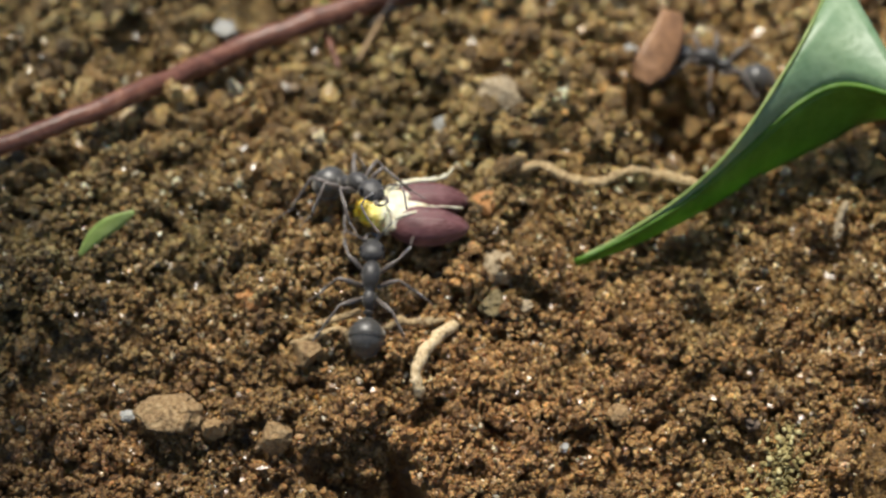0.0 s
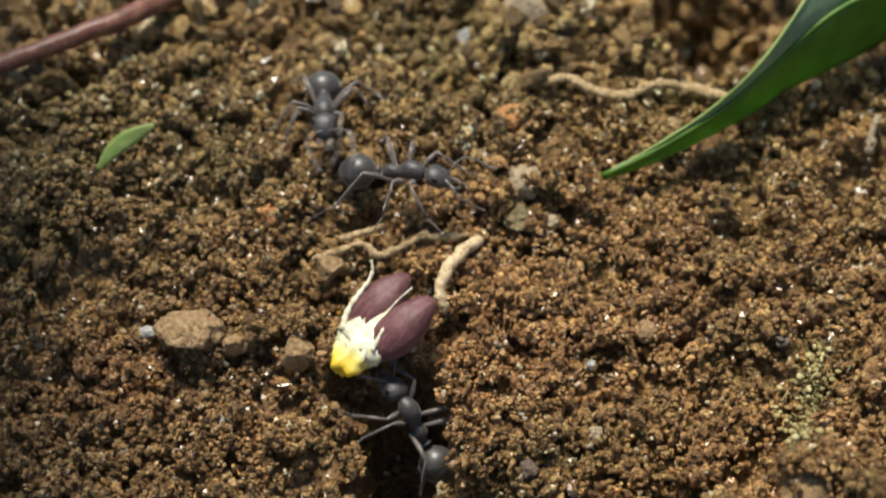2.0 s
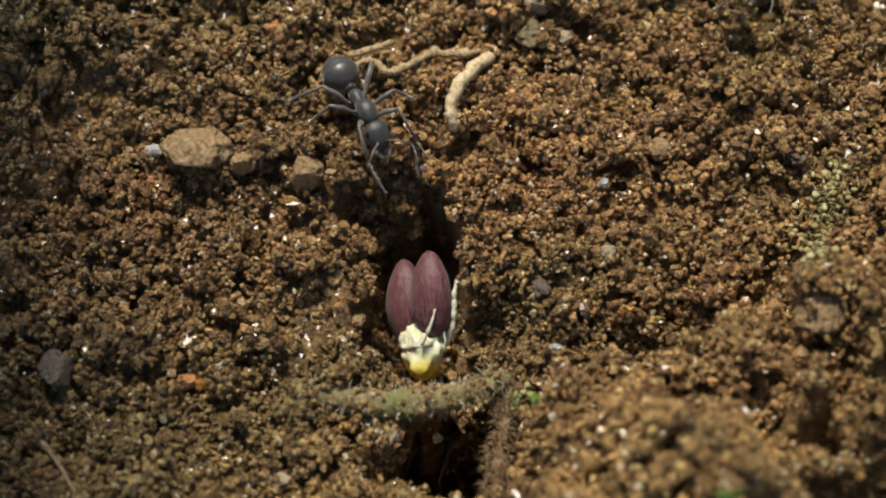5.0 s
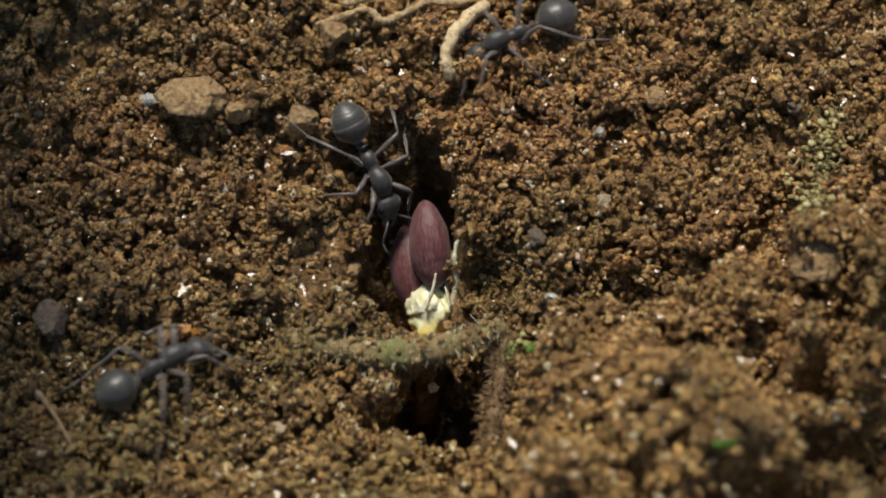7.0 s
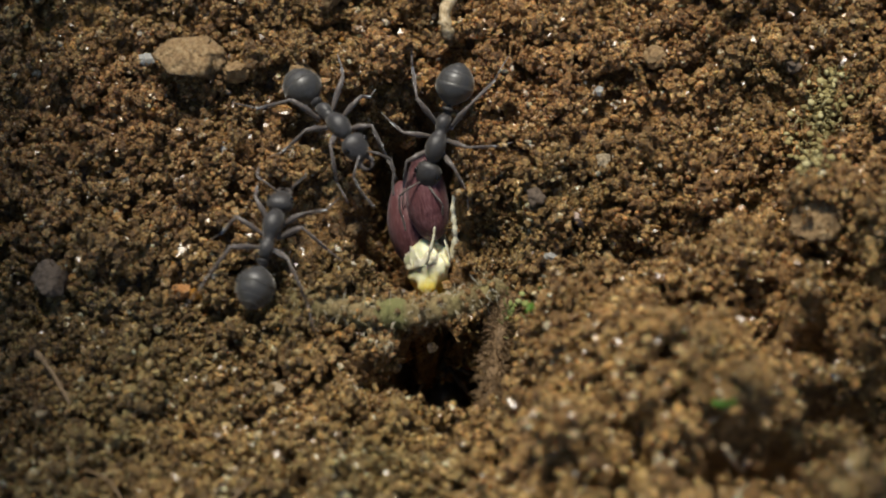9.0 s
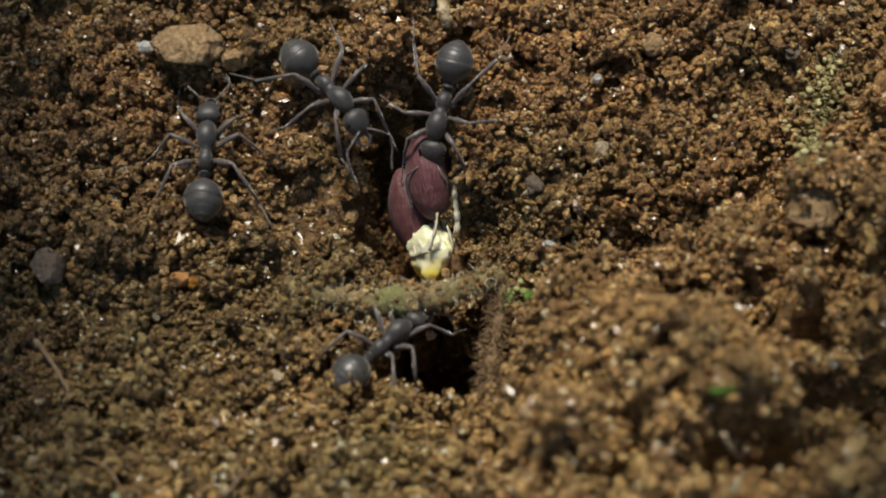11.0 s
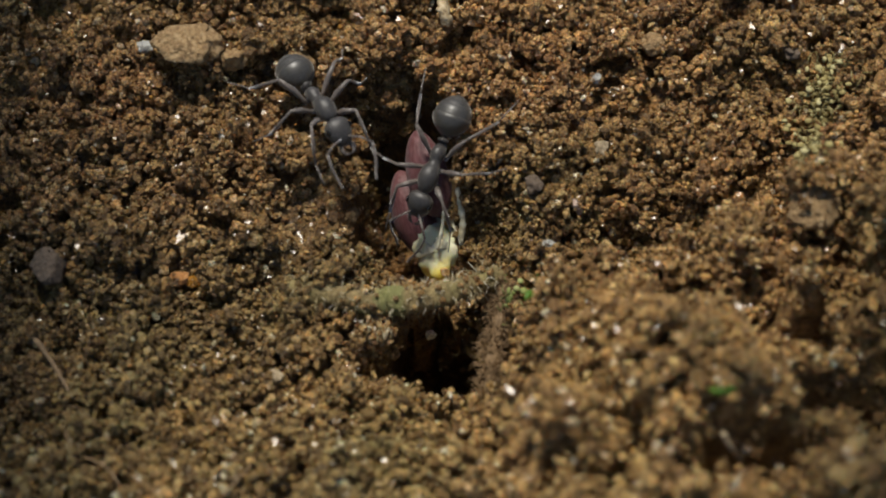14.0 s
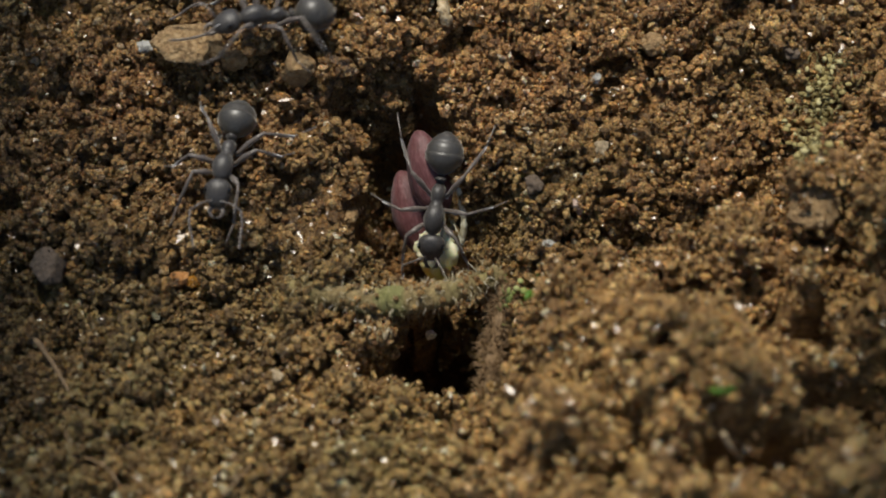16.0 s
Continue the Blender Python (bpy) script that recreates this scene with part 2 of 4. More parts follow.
k.set("Base Color", k.ramp(k.noise(0.35, 4), [(0.3, (0.54, 0.46, 0.25)), (0.6, (0.72, 0.69, 0.53))]))
k.bump(k.noise(0.15, 4), 0.05, 0.8)
MEMBRANE = k.m


# ---- mesh helpers; shapes are given in millimetres ----
def mesh_of(name, bm, material):
    bmesh.ops.scale(bm, vec=(MM, MM, MM), verts=bm.verts)
    bmesh.ops.recalc_face_normals(bm, faces=bm.faces)
    me = bpy.data.meshes.new(name)
    bm.to_mesh(me)
    bm.free()
    me.polygons.foreach_set("use_smooth", [True] * len(me.polygons))
    me.materials.append(material)
    return me


def part(name, bm, material, parent, label="", at=None):
    ob = new(name, mesh_of(name, bm, material))
    ob.parent = parent
    if at is not None:
        ob.matrix_basis = at
    return tagged(ob, label)


def thing(name, bm, material, label, category, m=None, group="", kind=""):
    ob = new(name, mesh_of(name, bm, material))
    if m is not None:
        ob.matrix_basis = m
    return tagged(ob, label, category, group, kind)


def here(x, y, z, rx=0, ry=0, rz=0):
    """A pose from millimetres and degrees."""
    return pose(x * MM, y * MM, z * MM, rx, ry, rz)


def loft(bm, rings, sides=14):
    """Skin over rings of (centre, right, up): half axes as vectors. Closed at both ends."""
    loops = []
    for c, u, v in rings:
        loops.append([bm.verts.new(Vector(c) + Vector(u) * math.cos(2 * math.pi * i / sides) + Vector(v) * math.sin(2 * math.pi * i / sides)) for i in range(sides)])
    for a, b in zip(loops, loops[1:]):
        for i in range(sides):
            j = (i + 1) % sides
            bm.faces.new((a[i], a[j], b[j], b[i]))
    bm.faces.new(loops[0][::-1])
    bm.faces.new(loops[-1])


def along_y(bm, rows, sides=14):
    """Loft along y: rows of (y, z, half width, half height)."""
    loft(bm, [((0, y, z), (w, 0, 0), (0, 0, h)) for y, z, w, h in rows], sides)


def tube(bm, points, radii, sides=8, wobble=0.0, seed=0):
    """A limb along points, with a radius at each of them."""
    pts = [Vector(p) for p in points]
    rnd = random.Random(seed)
    rings, side = [], None
    for i, p in enumerate(pts):
        d = (pts[min(i + 1, len(pts) - 1)] - pts[max(i - 1, 0)]).normalized()
        if side is None:
            side = d.orthogonal().normalized()
        side = (side - d * side.dot(d)).normalized()
        r = radii[i] * (1 + wobble * rnd.uniform(-1, 1))
        rings.append((p, side * r, d.cross(side) * r * (1 + wobble * rnd.uniform(-1, 1))))
    loft(bm, rings, sides)


def smooth_line(points, steps=6):
    """Catmull-Rom through the points."""
    p = [Vector(q) for q in points]
    p = [p[0] * 2 - p[1]] + p + [p[-1] * 2 - p[-2]]
    out = []
    for i in range(1, len(p) - 2):
        for s in range(steps):
            t = s / steps
            a, b, c, d = p[i - 1:i + 3]
            out.append(0.5 * (2 * b + (c - a) * t + (2 * a - 5 * b + 4 * c - d) * t * t + (3 * b - a - 3 * c + d) * t ** 3))
    return out + [p[-2]]


def lump(radius, seed, level=2, rough=0.3, flat=1.0, fine=0.0, facets=0):
    """An uneven stone or crumb, with a few worn flat faces."""
    rnd = random.Random(seed * 7 + 1)
    planes = [(Vector([rnd.gauss(0, 1) for _ in range(3)]).normalized(), rnd.uniform(0.55, 0.85)) for _ in range(facets)]
    bm = bmesh.new()
    bmesh.ops.create_icosphere(bm, subdivisions=level, radius=1.0)
    off = Vector((seed * 3.17, seed * 1.71, seed * 2.33))
    for v in bm.verts:
        n = v.co.normalized()
        r = 1 + rough * noise.noise(n * 1.25 + off) + rough * 0.55 * noise.noise(n * 2.7 + off * 2) + fine * noise.noise(n * 6.0 + off)
        p = n * r
        for face, far in planes:
            p -= face * max(0.0, p.dot(face) - far)
        v.co = p * radius
        v.co.z *= flat
    return bm


# ---- the lie of the land, in millimetres ----
def vnoise(x, y, seed):
    """Smooth value noise from -1 to 1, one cell per unit."""
    xi, yi = np.floor(x).astype(np.int64), np.floor(y).astype(np.int64)
    u, v = x - xi, y - yi
    u, v = u * u * (3 - 2 * u), v * v * (3 - 2 * v)

    def lattice(i, j):
        h = (i * 374761393 + j * 668265263 + seed * 974711) & 0x7FFFFFFF
        h = ((h ^ (h >> 13)) * 1274126177) & 0x7FFFFFFF
        return ((h ^ (h >> 16)) & 0xFFFF) / 32767.5 - 1.0
    a, b = lattice(xi, yi), lattice(xi + 1, yi)
    c, d = lattice(xi, yi + 1), lattice(xi + 1, yi + 1)
    return (a * (1 - u) + b * u) * (1 - v) + (c * (1 - u) + d * u) * v


def ease(a, b, v):
    w = np.clip((v - a) / (b - a), 0, 1)
    return w * w * (3 - 2 * w)


def bowl(x, y, cx, cy, rx, ry, steep):
    """1 in the middle of an oval hollow, 0 outside it."""
    return 1 - ease(steep, 1.0, np.hypot((x - cx) / rx, (y - cy) / ry))


# the soil rises gently away from the burrow, then levels out
RISE_Y = np.linspace(-40, 80, 481)
RISE_Z = np.cumsum(0.36 * ease(-6, 1, RISE_Y) * (1 - ease(15, 27, RISE_Y))) * 0.25


def rise(y):
    return np.interp(y, RISE_Y, RISE_Z)


def ground_z(x, y):
    x, y = np.asarray(x, float), np.asarray(y, float)
    z = 0.9 * vnoise(x / 9, y / 9, 1) + 0.5 * vnoise(x / 3.7, y / 3.7, 2) + 0.4 * vnoise(x / 1.9, y / 1.9, 3)
    rough = ease(19, 31, y)
    z = z + rough * (1.6 * vnoise(x / 7, y / 7, 4) + 0.6 * vnoise(x / 2.6, y / 2.6, 5))
    calm = bowl(x, y, -1.5, 1, 13, 15, 0.45)
    z = z * (1 - 0.5 * calm)
    z = z + rise(y)
    # the clod bank beside the burrow, towards the viewer
    wob = 1.3 * vnoise(x / 4, y / 4, 6) + 0.5 * vnoise(x / 1.8, y / 1.8, 8)
    s = (x - 4.9) * 0.405 - (y + 5.2) * 0.915 + 1.4 + 0.8 * wob
    bank = ease(0, 2.3, s) * ease(1.9, 4.2, x + 0.4 * wob)
    z = z + bank * (3.9 + 1.9 * vnoise(x / 2.9, y / 2.9, 31) + 0.9 * vnoise(x / 1.3, y / 1.3, 32)) + (2.6 * ease(2, 7, s) - 1.6 * ease(8, 16, s)) * ease(3, 12, x)
    # crevices between the lumps on its near side
    z = z - 4.2 * ease(3, 6, s) * ease(5, 9, x) * ease(0.0, 0.55, vnoise(x / 3.1 + 0.4, y / 3.1, 41))
    z = z - 5.0 * bowl(x, y, 12.6 + 0.5 * wob, -16.2, 3.2, 2.0, 0.35) - 4.5 * bowl(x, y, 18.2 + wob, -12.6, 3.0, 2.0, 0.3)
    # gully behind the bank, steep on its far side
    z = z - 0.7 * bowl(x, y, 11 + wob, 0.2 + 0.5 * wob, 7.5, 2.9, 0.3) - 1.6 * bowl(x, y, 4.0, -1.6, 1.8, 1.9, 0.3)
    z = z - 0.4 * (1 - ease(1.3 + 0.5 * wob, 2.7 + 0.5 * wob, y)) * ease(5, 8, x) * (1 - ease(-0.5, 1.5, s)) * (1 - ease(15, 20, x))
    # near lip in front of the burrow
    z = z + 1.0 * ease(-10, -15, y)
    # far hollow
    z = z - 4.8 * bowl(x, y, 16, 30.5, 6.0, 5.0, 0.3) - 1.5 * bowl(x, y, -15, 34, 12, 7, 0.2)
    # shelf right of the pit, with its steep side
    z = z + 0.4 * bowl(x, y, 4.5, 4.5, 4, 6, 0.4)
    # the pit in which the seeds lodge
    w = 0.5 * vnoise(x / 2.2, y / 2.2, 7)
    long = np.where(y < 3.6, 6.1, 5.7)
    left = bowl(x, y, -1.6 + w, 3.6, 3.9, long, 0.42)
    right = bowl(x, y, -1.6 + 0.3 * w, 3.6, 2.45, long, 0.88)
    z = z - 7.4 * np.where(x < -1.6, left, right)
    z = z - 2.6 * bowl(x, y, -4.3 + w, 7.5, 2.1, 1.9, 0.35)
    z = z - 1.6 * bowl(x, y, 0.1, -0.8, 1.7, 1.8, 0.4)
    z = z - 2.6 * bowl(x, y, 2.3 + 0.5 * w, 1.4, 2.0, 3.4, 0.25)
    # a crack beside the seeds that joins the pit and the burrow
    z = z - 5.5 * bowl(x, y, 1.92 + 0.5 * w, -2.20, 1.8, 2.6, 0.45)
    # the burrow's mouth below the hairy root
    mouth = bowl(x, y, 0.65 + 0.4 * w, -6.0, 3.6, 2.75, 0.80)
    mouth = np.maximum(mouth, 0.40 * bowl(x, y, -3.3, -6.3, 1.6, 1.15, 0.5))
    return z - 15.0 * mouth


def surface(x, y):
    """A point of the ground: the burrow runs back under the root, the pit under its far rim."""
    z = ground_z(x, y)
    inside = bowl(x, y, 0.4, -5.4, 3.9, 3.2, 0.5)
    under = bowl(x, y, -1.7, 6.2, 3.2, 4.0, 0.5)
    return x, y + 1.3 * inside * np.clip(-z - 1.8, 0, 9.0) + 0.45 * under * np.clip(1.5 - z, 0, 5.0), z


# ---- ground: one sheet, fine round the burrow and coarse to the horizon ----
def axis(lo, hi, step):
    core = list(np.arange(lo, hi + step / 2, step))
    grow = [step * 1.35 ** i for i in range(1, 46)]
    outer = np.cumsum(grow)
    outer = outer[outer < 60000]
    return np.array([lo - d for d in outer[::-1]] + core + [hi + d for d in outer])


def tri_mesh(name, verts, faces, material, size, smooth=True):
    """A mesh from arrays, quick for large ones; size: corners of a face."""
    me = bpy.data.meshes.new(name)
    me.vertices.add(len(verts))
    me.vertices.foreach_set("co", (np.asarray(verts, np.float32) * MM).ravel())
    me.loops.add(len(faces) * size)
    me.loops.foreach_set("vertex_index", np.asarray(faces, np.int32).ravel())
    me.polygons.add(len(faces))
    me.polygons.foreach_set("loop_start", np.arange(0, len(faces) * size, size, dtype=np.int32))
    me.polygons.foreach_set("use_smooth", np.full(len(faces), smooth))
    me.update(calc_edges=True)
    me.validate()
    me.materials.append(material)
    return new(name, me)


gx, gy = axis(-36, 38, 0.33), axis(-26, 62, 0.33)
X, Y = np.meshgrid(gx, gy)
fade = 1 - ease(60, 400, np.hypot(X, Y - 15))
SX, SY, SZ = surface(X, Y)
SZ = (SZ - 0.95) * fade + (0.22 * vnoise(X / 0.55, Y / 0.55, 11) + 0.2 * vnoise(X / 1.1, Y / 1.1, 13)) * fade + (1 - fade) * 3 * vnoise(X / 60, Y / 60, 12)
nx, ny = len(gx), len(gy)
idx = np.arange(nx * ny).reshape(ny, nx)
quads = np.stack([idx[:-1, :-1], idx[:-1, 1:], idx[1:, 1:], idx[1:, :-1]], -1).reshape(-1, 4)
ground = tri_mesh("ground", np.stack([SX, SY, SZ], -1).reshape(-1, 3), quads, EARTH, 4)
tagged(ground, "damp brown crumbly soil with an ant burrow in it", "ground", kind="structure")


# ---- soil crumbs: aggregates of sand grains, uncountable and joined ----
def grain_shapes(count, level, rough, fine):
    out = []
    for s in range(count):
        bm = lump(1.0, s + 1, level, rough, 1.0, fine, 9)
        bm.verts.ensure_lookup_table()
        out.append((np.array([v.co[:] for v in bm.verts]), np.array([[v.index for v in f.verts] for f in bm.faces])))
        bm.free()
    return out


GRAINS = grain_shapes(16, 1, 0.8, 0.4)


def turns(rng, n, lean=9.0):
    """Random turns; a small lean keeps the shapes nearly upright."""
    q = rng.normal(size=(n, 4))
    q[:, 1:3] *= min(1.0, lean)
    q /= np.linalg.norm(q, axis=1)[:, None]
    w, x, y, z = q.T
    return np.stack([1 - 2 * (y * y + z * z), 2 * (x * y - z * w), 2 * (x * z + y * w), 2 * (x * y + z * w), 1 - 2 * (x * x + z * z),
                     2 * (y * z - x * w), 2 * (x * z - y * w), 2 * (y * z + x * w), 1 - 2 * (x * x + y * y)], -1).reshape(n, 3, 3)


def joined(shapes, pick, rot, squash, radius, centre):
    """Many turned and scaled copies of a few shapes as one pair of arrays."""
    V, F, base = [], [], 0
    for s, (v, f) in enumerate(shapes):
        m = np.where(pick == s)[0]
        if not len(m):
            continue
        p = np.einsum("nij,nkj->nki", rot[m], v[None] * squash[m][:, None]) * radius[m][:, None, None] + centre[m][:, None]
        V.append(p.reshape(-1, 3))
        F.append((f[None] + (np.arange(len(m)) * len(v))[:, None, None] + base).reshape(-1, 3))
        base += len(m) * len(v)
    return np.concatenate(V), np.concatenate(F)


def aggregates(count, grains, seed, small=0.19, big=0.44):
    """Crumbs of about unit radius: a few fused cores under a skin of sand grains."""
    g = np.random.default_rng(seed)
    out = []
    for _ in range(count):
        cores = g.normal(size=(3, 3)) * (0.36, 0.36, 0.24)
        core_r = g.uniform(0.34, 0.52, 3)
        on = g.integers(0, 3, grains)
        way = g.normal(size=(grains, 3))
        way[:, 2] = np.abs(way[:, 2]) * 1.1 - 0.45
        way /= np.linalg.norm(way, axis=1)[:, None]
        size = small + (big - small) * g.random(grains) ** 1.6
        spot = cores[on] + way * (core_r[on] * g.uniform(0.85, 1.15, grains) + 0.35 * size)[:, None]
        c, r = np.concatenate([cores, spot]), np.concatenate([core_r, size])
        n = len(c)
        out.append(joined(GRAINS, g.integers(0, len(GRAINS), n), turns(g, n), g.uniform(0.7, 1.3, (n, 3)), r, c))
    return out


def scatter(name, shapes, centre, radius, rng, label, material=None, lean=9.0):
    n = len(centre)
    verts, faces = joined(shapes, rng.integers(0, len(shapes), n), turns(rng, n, lean), rng.uniform(0.75, 1.25, (n, 3)), radius, centre)
    ob = tri_mesh(name, verts, faces, material or SOIL, 3, False)
    return tagged(ob, label, "soil", kind="stuff")


# the root that bridges the burrow; no clods lie on it
BRIDGE = [(-7.60, -2.40, -0.10), (-5.73, -3.11, 0.26), (-4.03, -3.43, 0.30), (-2.35, -3.50, 0.30), (-0.67, -3.22, 0.26), (0.73, -2.68, 0.15), (1.87, -1.96, -0.15), (2.73, -1.19, -0.55)]
rng = np.random.default_rng(5)


def clods_at(lo_x, hi_x, lo_y, hi_y, step, size, gaps=0.0):
    """Places and sizes of clods on the ground; gaps: how readily the low spots stay bare."""
    a, b = np.meshgrid(np.arange(lo_x, hi_x, step), np.arange(lo_y, hi_y, step))
    a = a.ravel() + rng.uniform(-0.5, 0.5, a.size) * step
    b = b.ravel() + rng.uniform(-0.5, 0.5, b.size) * step
    heap = vnoise(a / 1.9, b / 1.9, 23) + 0.6 * vnoise(a / 1.05, b / 1.05, 21) + 0.35 * vnoise(a / 0.6, b / 0.6, 22)
    stay = heap > gaps - 1.0
    a, b, heap = a[stay], b[stay], heap[stay]
    r = np.clip(size * np.exp(rng.normal(0, 0.42, a.size)), size * 0.45, size * 2.1)
    x, y, z = surface(a, b)
    e = 0.15
    nxv, nyv = -(ground_z(a + e, b) - ground_z(a - e, b)) / (2 * e), -(ground_z(a, b + e) - ground_z(a, b - e)) / (2 * e)
    nn = np.sqrt(nxv ** 2 + nyv ** 2 + 1)
    lift = r * rng.uniform(-0.3, 0.3, a.size) - 0.1 + 0.85 * np.clip(heap, -0.8, 1.3)
    return np.stack([x + nxv / nn * lift, y + nyv / nn * lift, z + lift / nn], -1), r


c1, r1 = clods_at(-26, 28, -21, 24, 0.82, 0.60, 0.18)
c2, r2 = clods_at(-34, 36, 24, 52, 1.05, 0.76, 0.15)
# steep sides of the pit and the burrow take more of them
c3, r3 = clods_at(-7, 5, -11, 13, 0.45, 0.32)
steep = np.abs(ground_z(c3[:, 0] + 0.3, c3[:, 1]) - ground_z(c3[:, 0] - 0.3, c3[:, 1])) + np.abs(ground_z(c3[:, 0], c3[:, 1] + 0.3) - ground_z(c3[:, 0], c3[:, 1] - 0.3))
c3, r3 = c3[steep > 0.4], r3[steep > 0.4]
# the bank is made of larger lumps
c4, r4 = clods_at(2.5, 30, -21, 3, 1.15, 0.72)
keep = ground_z(c4[:, 0], c4[:, 1]) - rise(c4[:, 1]) > 2.0
c4, r4 = c4[keep], r4[keep]
c4[:, 2] += 0.35
keep = (c1[:, 1] > -18.5) & ((np.abs(c1[:, 0]) < 23.5) | (c1[:, 1] > 9))
c1, r1 = c1[keep], r1[keep]
near, near_r = np.concatenate([c1, c3, c4]), np.concatenate([r1, r3, r4])
# nothing hangs in the burrow's throat
clear = ~((near[:, 2] < -3.5) & (near[:, 1] < -1.5)) & (np.hypot((near[:, 0] - 0.65) / 3.3, (near[:, 1] + 5.9) / 2.75) > 1)
bridge_at = np.array([np.interp(np.linspace(0, 7, 60), range(8), axis_of) for axis_of in zip(*BRIDGE)]).T
off = np.min(np.linalg.norm(near[:, None, :2] - bridge_at[None, :, :2], axis=2), axis=1)
clear &= (off > 0.85) | (near[:, 2] < -1.4)
# the seeds' resting place is free of them
clear &= (np.hypot((near[:, 0] + 0.3) / 1.9, (near[:, 1] + 0.4) / 2.1) > 1) | (near[:, 2] < -2.6)
near, near_r = near[clear], near_r[clear]
# the largest round the burrow are pieces of their own
order = np.argsort(-near_r - 10 * ((np.abs(near[:, 0]) < 20) & (near[:, 1] > -12) & (near[:, 1] < 17)))
own, rest = order[:300], order[300:]
knobbly = []
for verts, faces in aggregates(14, 52, 40, 0.11, 0.31):
    knobbly.append(tri_mesh("soil_clod", verts * 1000, faces, CLOD, 3, False))
for n, i in enumerate(own):
    ob = knobbly[n] if n < 14 else new("soil_clod", knobbly[n % 14].data)
    ob.parent = ground
    turn = Euler((float(rng.uniform(-0.5, 0.5)), float(rng.uniform(-0.5, 0.5)), float(rng.uniform(0, 6.28))))
    ob.matrix_basis = Matrix.LocRotScale(Vector(near[i]) * MM, turn, Vector(rng.uniform(0.85, 1.15, 3)) * float(near_r[i]) * MM)
large, little = rest[near_r[rest] > 0.72], rest[near_r[rest] <= 0.72]
scatter("large_soil_clods", aggregates(16, 38, 5, 0.13, 0.34), near[large], near_r[large], rng, "large loose brown soil clods of crumbled earth", lean=0.3)
scatter("soil_clods", aggregates(24, 20, 3), near[little], near_r[little], rng, "loose brown soil clods of crumbled earth", lean=0.3)
scatter("far_soil_clods", aggregates(14, 9, 9, 0.28, 0.58), c2, r2, rng, "loose brown soil clods in the distance", lean=0.3)
clods, radii = np.concatenate([near, c2]), np.concatenate([near_r, r2])


def crumbs(name, n, pool, shapes, lo, hi, label="fine brown soil crumbs clinging to the clods", material=None):
    pick = rng.integers(0, pool, n)
    way = rng.normal(size=(n, 3))
    way[:, 2] = np.abs(way[:, 2]) * 0.9 - 0.15
    way[:, 1] -= 0.15
    way /= np.linalg.norm(way, axis=1)[:, None]
    size = lo + (hi - lo) * rng.random(n) ** 1.7
    scatter(name, shapes, clods[pick] + way * (radii[pick] * rng.uniform(0.75, 1.1, n))[:, None], size, rng, label, material)


crumbs("soil_crumbs", 7000, len(near), GRAINS, 0.08, 0.26)
a, b = rng.uniform(-24, 26, 7000), rng.uniform(-19, 32, 7000)
size = rng.uniform(0.14, 0.40, 7000)
floor_at = np.stack(surface(a, b), -1) - (0, 0, 0.72)
floor_at, size = floor_at[floor_at[:, 2] > -4], size[floor_at[:, 2] > -4]
scatter("loose_crumbs", GRAINS, floor_at, size, rng, "small loose brown crumbs on the soil between the clods")
crumbs("sand_grains", 1150, len(near), GRAINS, 0.06, 0.17, "glassy pale sand grains scattered in the soil", SAND)


# ---- pebbles and grains that stand out ----
def pebble(name, label, material, x, y, z, radius, seed, flat=0.8, turn=0.0, level=4):
    return thing(name, lump(radius, seed, level, 0.42, flat, 0.16, 6), material, label, "pebble", here(x, y - 0.16, z + 0.20, 0, 0, turn))


pebble("pebble", "large tan sandstone pebble half sunk in soil", TAN_STONE, -12.94, 9.42, 5.17, 1.55, 1, 0.75, 20)
pebble("pebble", "tan pebble in the soil with an orange stain", TAN_STONE, -7.24, 8.47, 4.35, 0.95, 2, 0.9, 50)
pebble("pebble", "round orange pebble on the soil", ORANGE_STONE, -8.96, 16.31, 6.85, 0.78, 3, 0.85, 10)
pebble("pebble", "large beige stone with a rough face", PALE_STONE, 4.88, 29.89, 9.81, 1.25, 4, 0.8, 35)
pebble("pebble", "long flat pale pebble on the soil", PALE_STONE, 4.59, 18.21, 7.43, 1.15, 5, 0.55, 80)
pebble("pebble", "small pinkish white quartz pebble", PINK_STONE, -2.98, 10.56, 4.58, 0.6, 6, 0.7, 0)
pebble("quartz_grain", "milky white quartz grain among clods", CLEAR_STONE, -11.31, 5.11, 2.66, 0.4, 7, 0.9, 15)
pebble("quartz_grain", "milky white quartz grain among clods", CLEAR_STONE, -15.28, 9.70, 4.44, 0.42, 8, 0.9, 60)
pebble("amber_grain", "glossy amber sand grain among clods", AMBER_STONE, -12.45, -2.10, 0.09, 0.36, 9, 0.9, 15)
pebble("pebble", "small orange pebble beside an amber grain", ORANGE_STONE, -13.16, -1.98, 0.20, 0.5, 10, 0.85, 25)
pebble("pebble", "square tan pebble in the soil", TAN_STONE, -5.89, 13.14, 5.81, 0.85, 11, 0.9, 5)
pebble("quartz_grain", "white quartz grain on the clod bank", CLEAR_STONE, 5.29, -0.04, 0.45, 0.32, 12, 0.9, 5)
pebble("pebble", "grey pebble on the soil", GREY_STONE, 4.58, 2.41, 2.25, 0.5, 13, 0.8, 5)
pebble("pebble", "pale pebble on the clod bank", PINK_STONE, 6.89, 1.91, 1.26, 0.5, 14, 0.8, 5)
pebble("pebble", "pale pebble on the soil", PALE_STONE, 7.99, 4.36, 2.77, 0.42, 15, 0.8, 5)
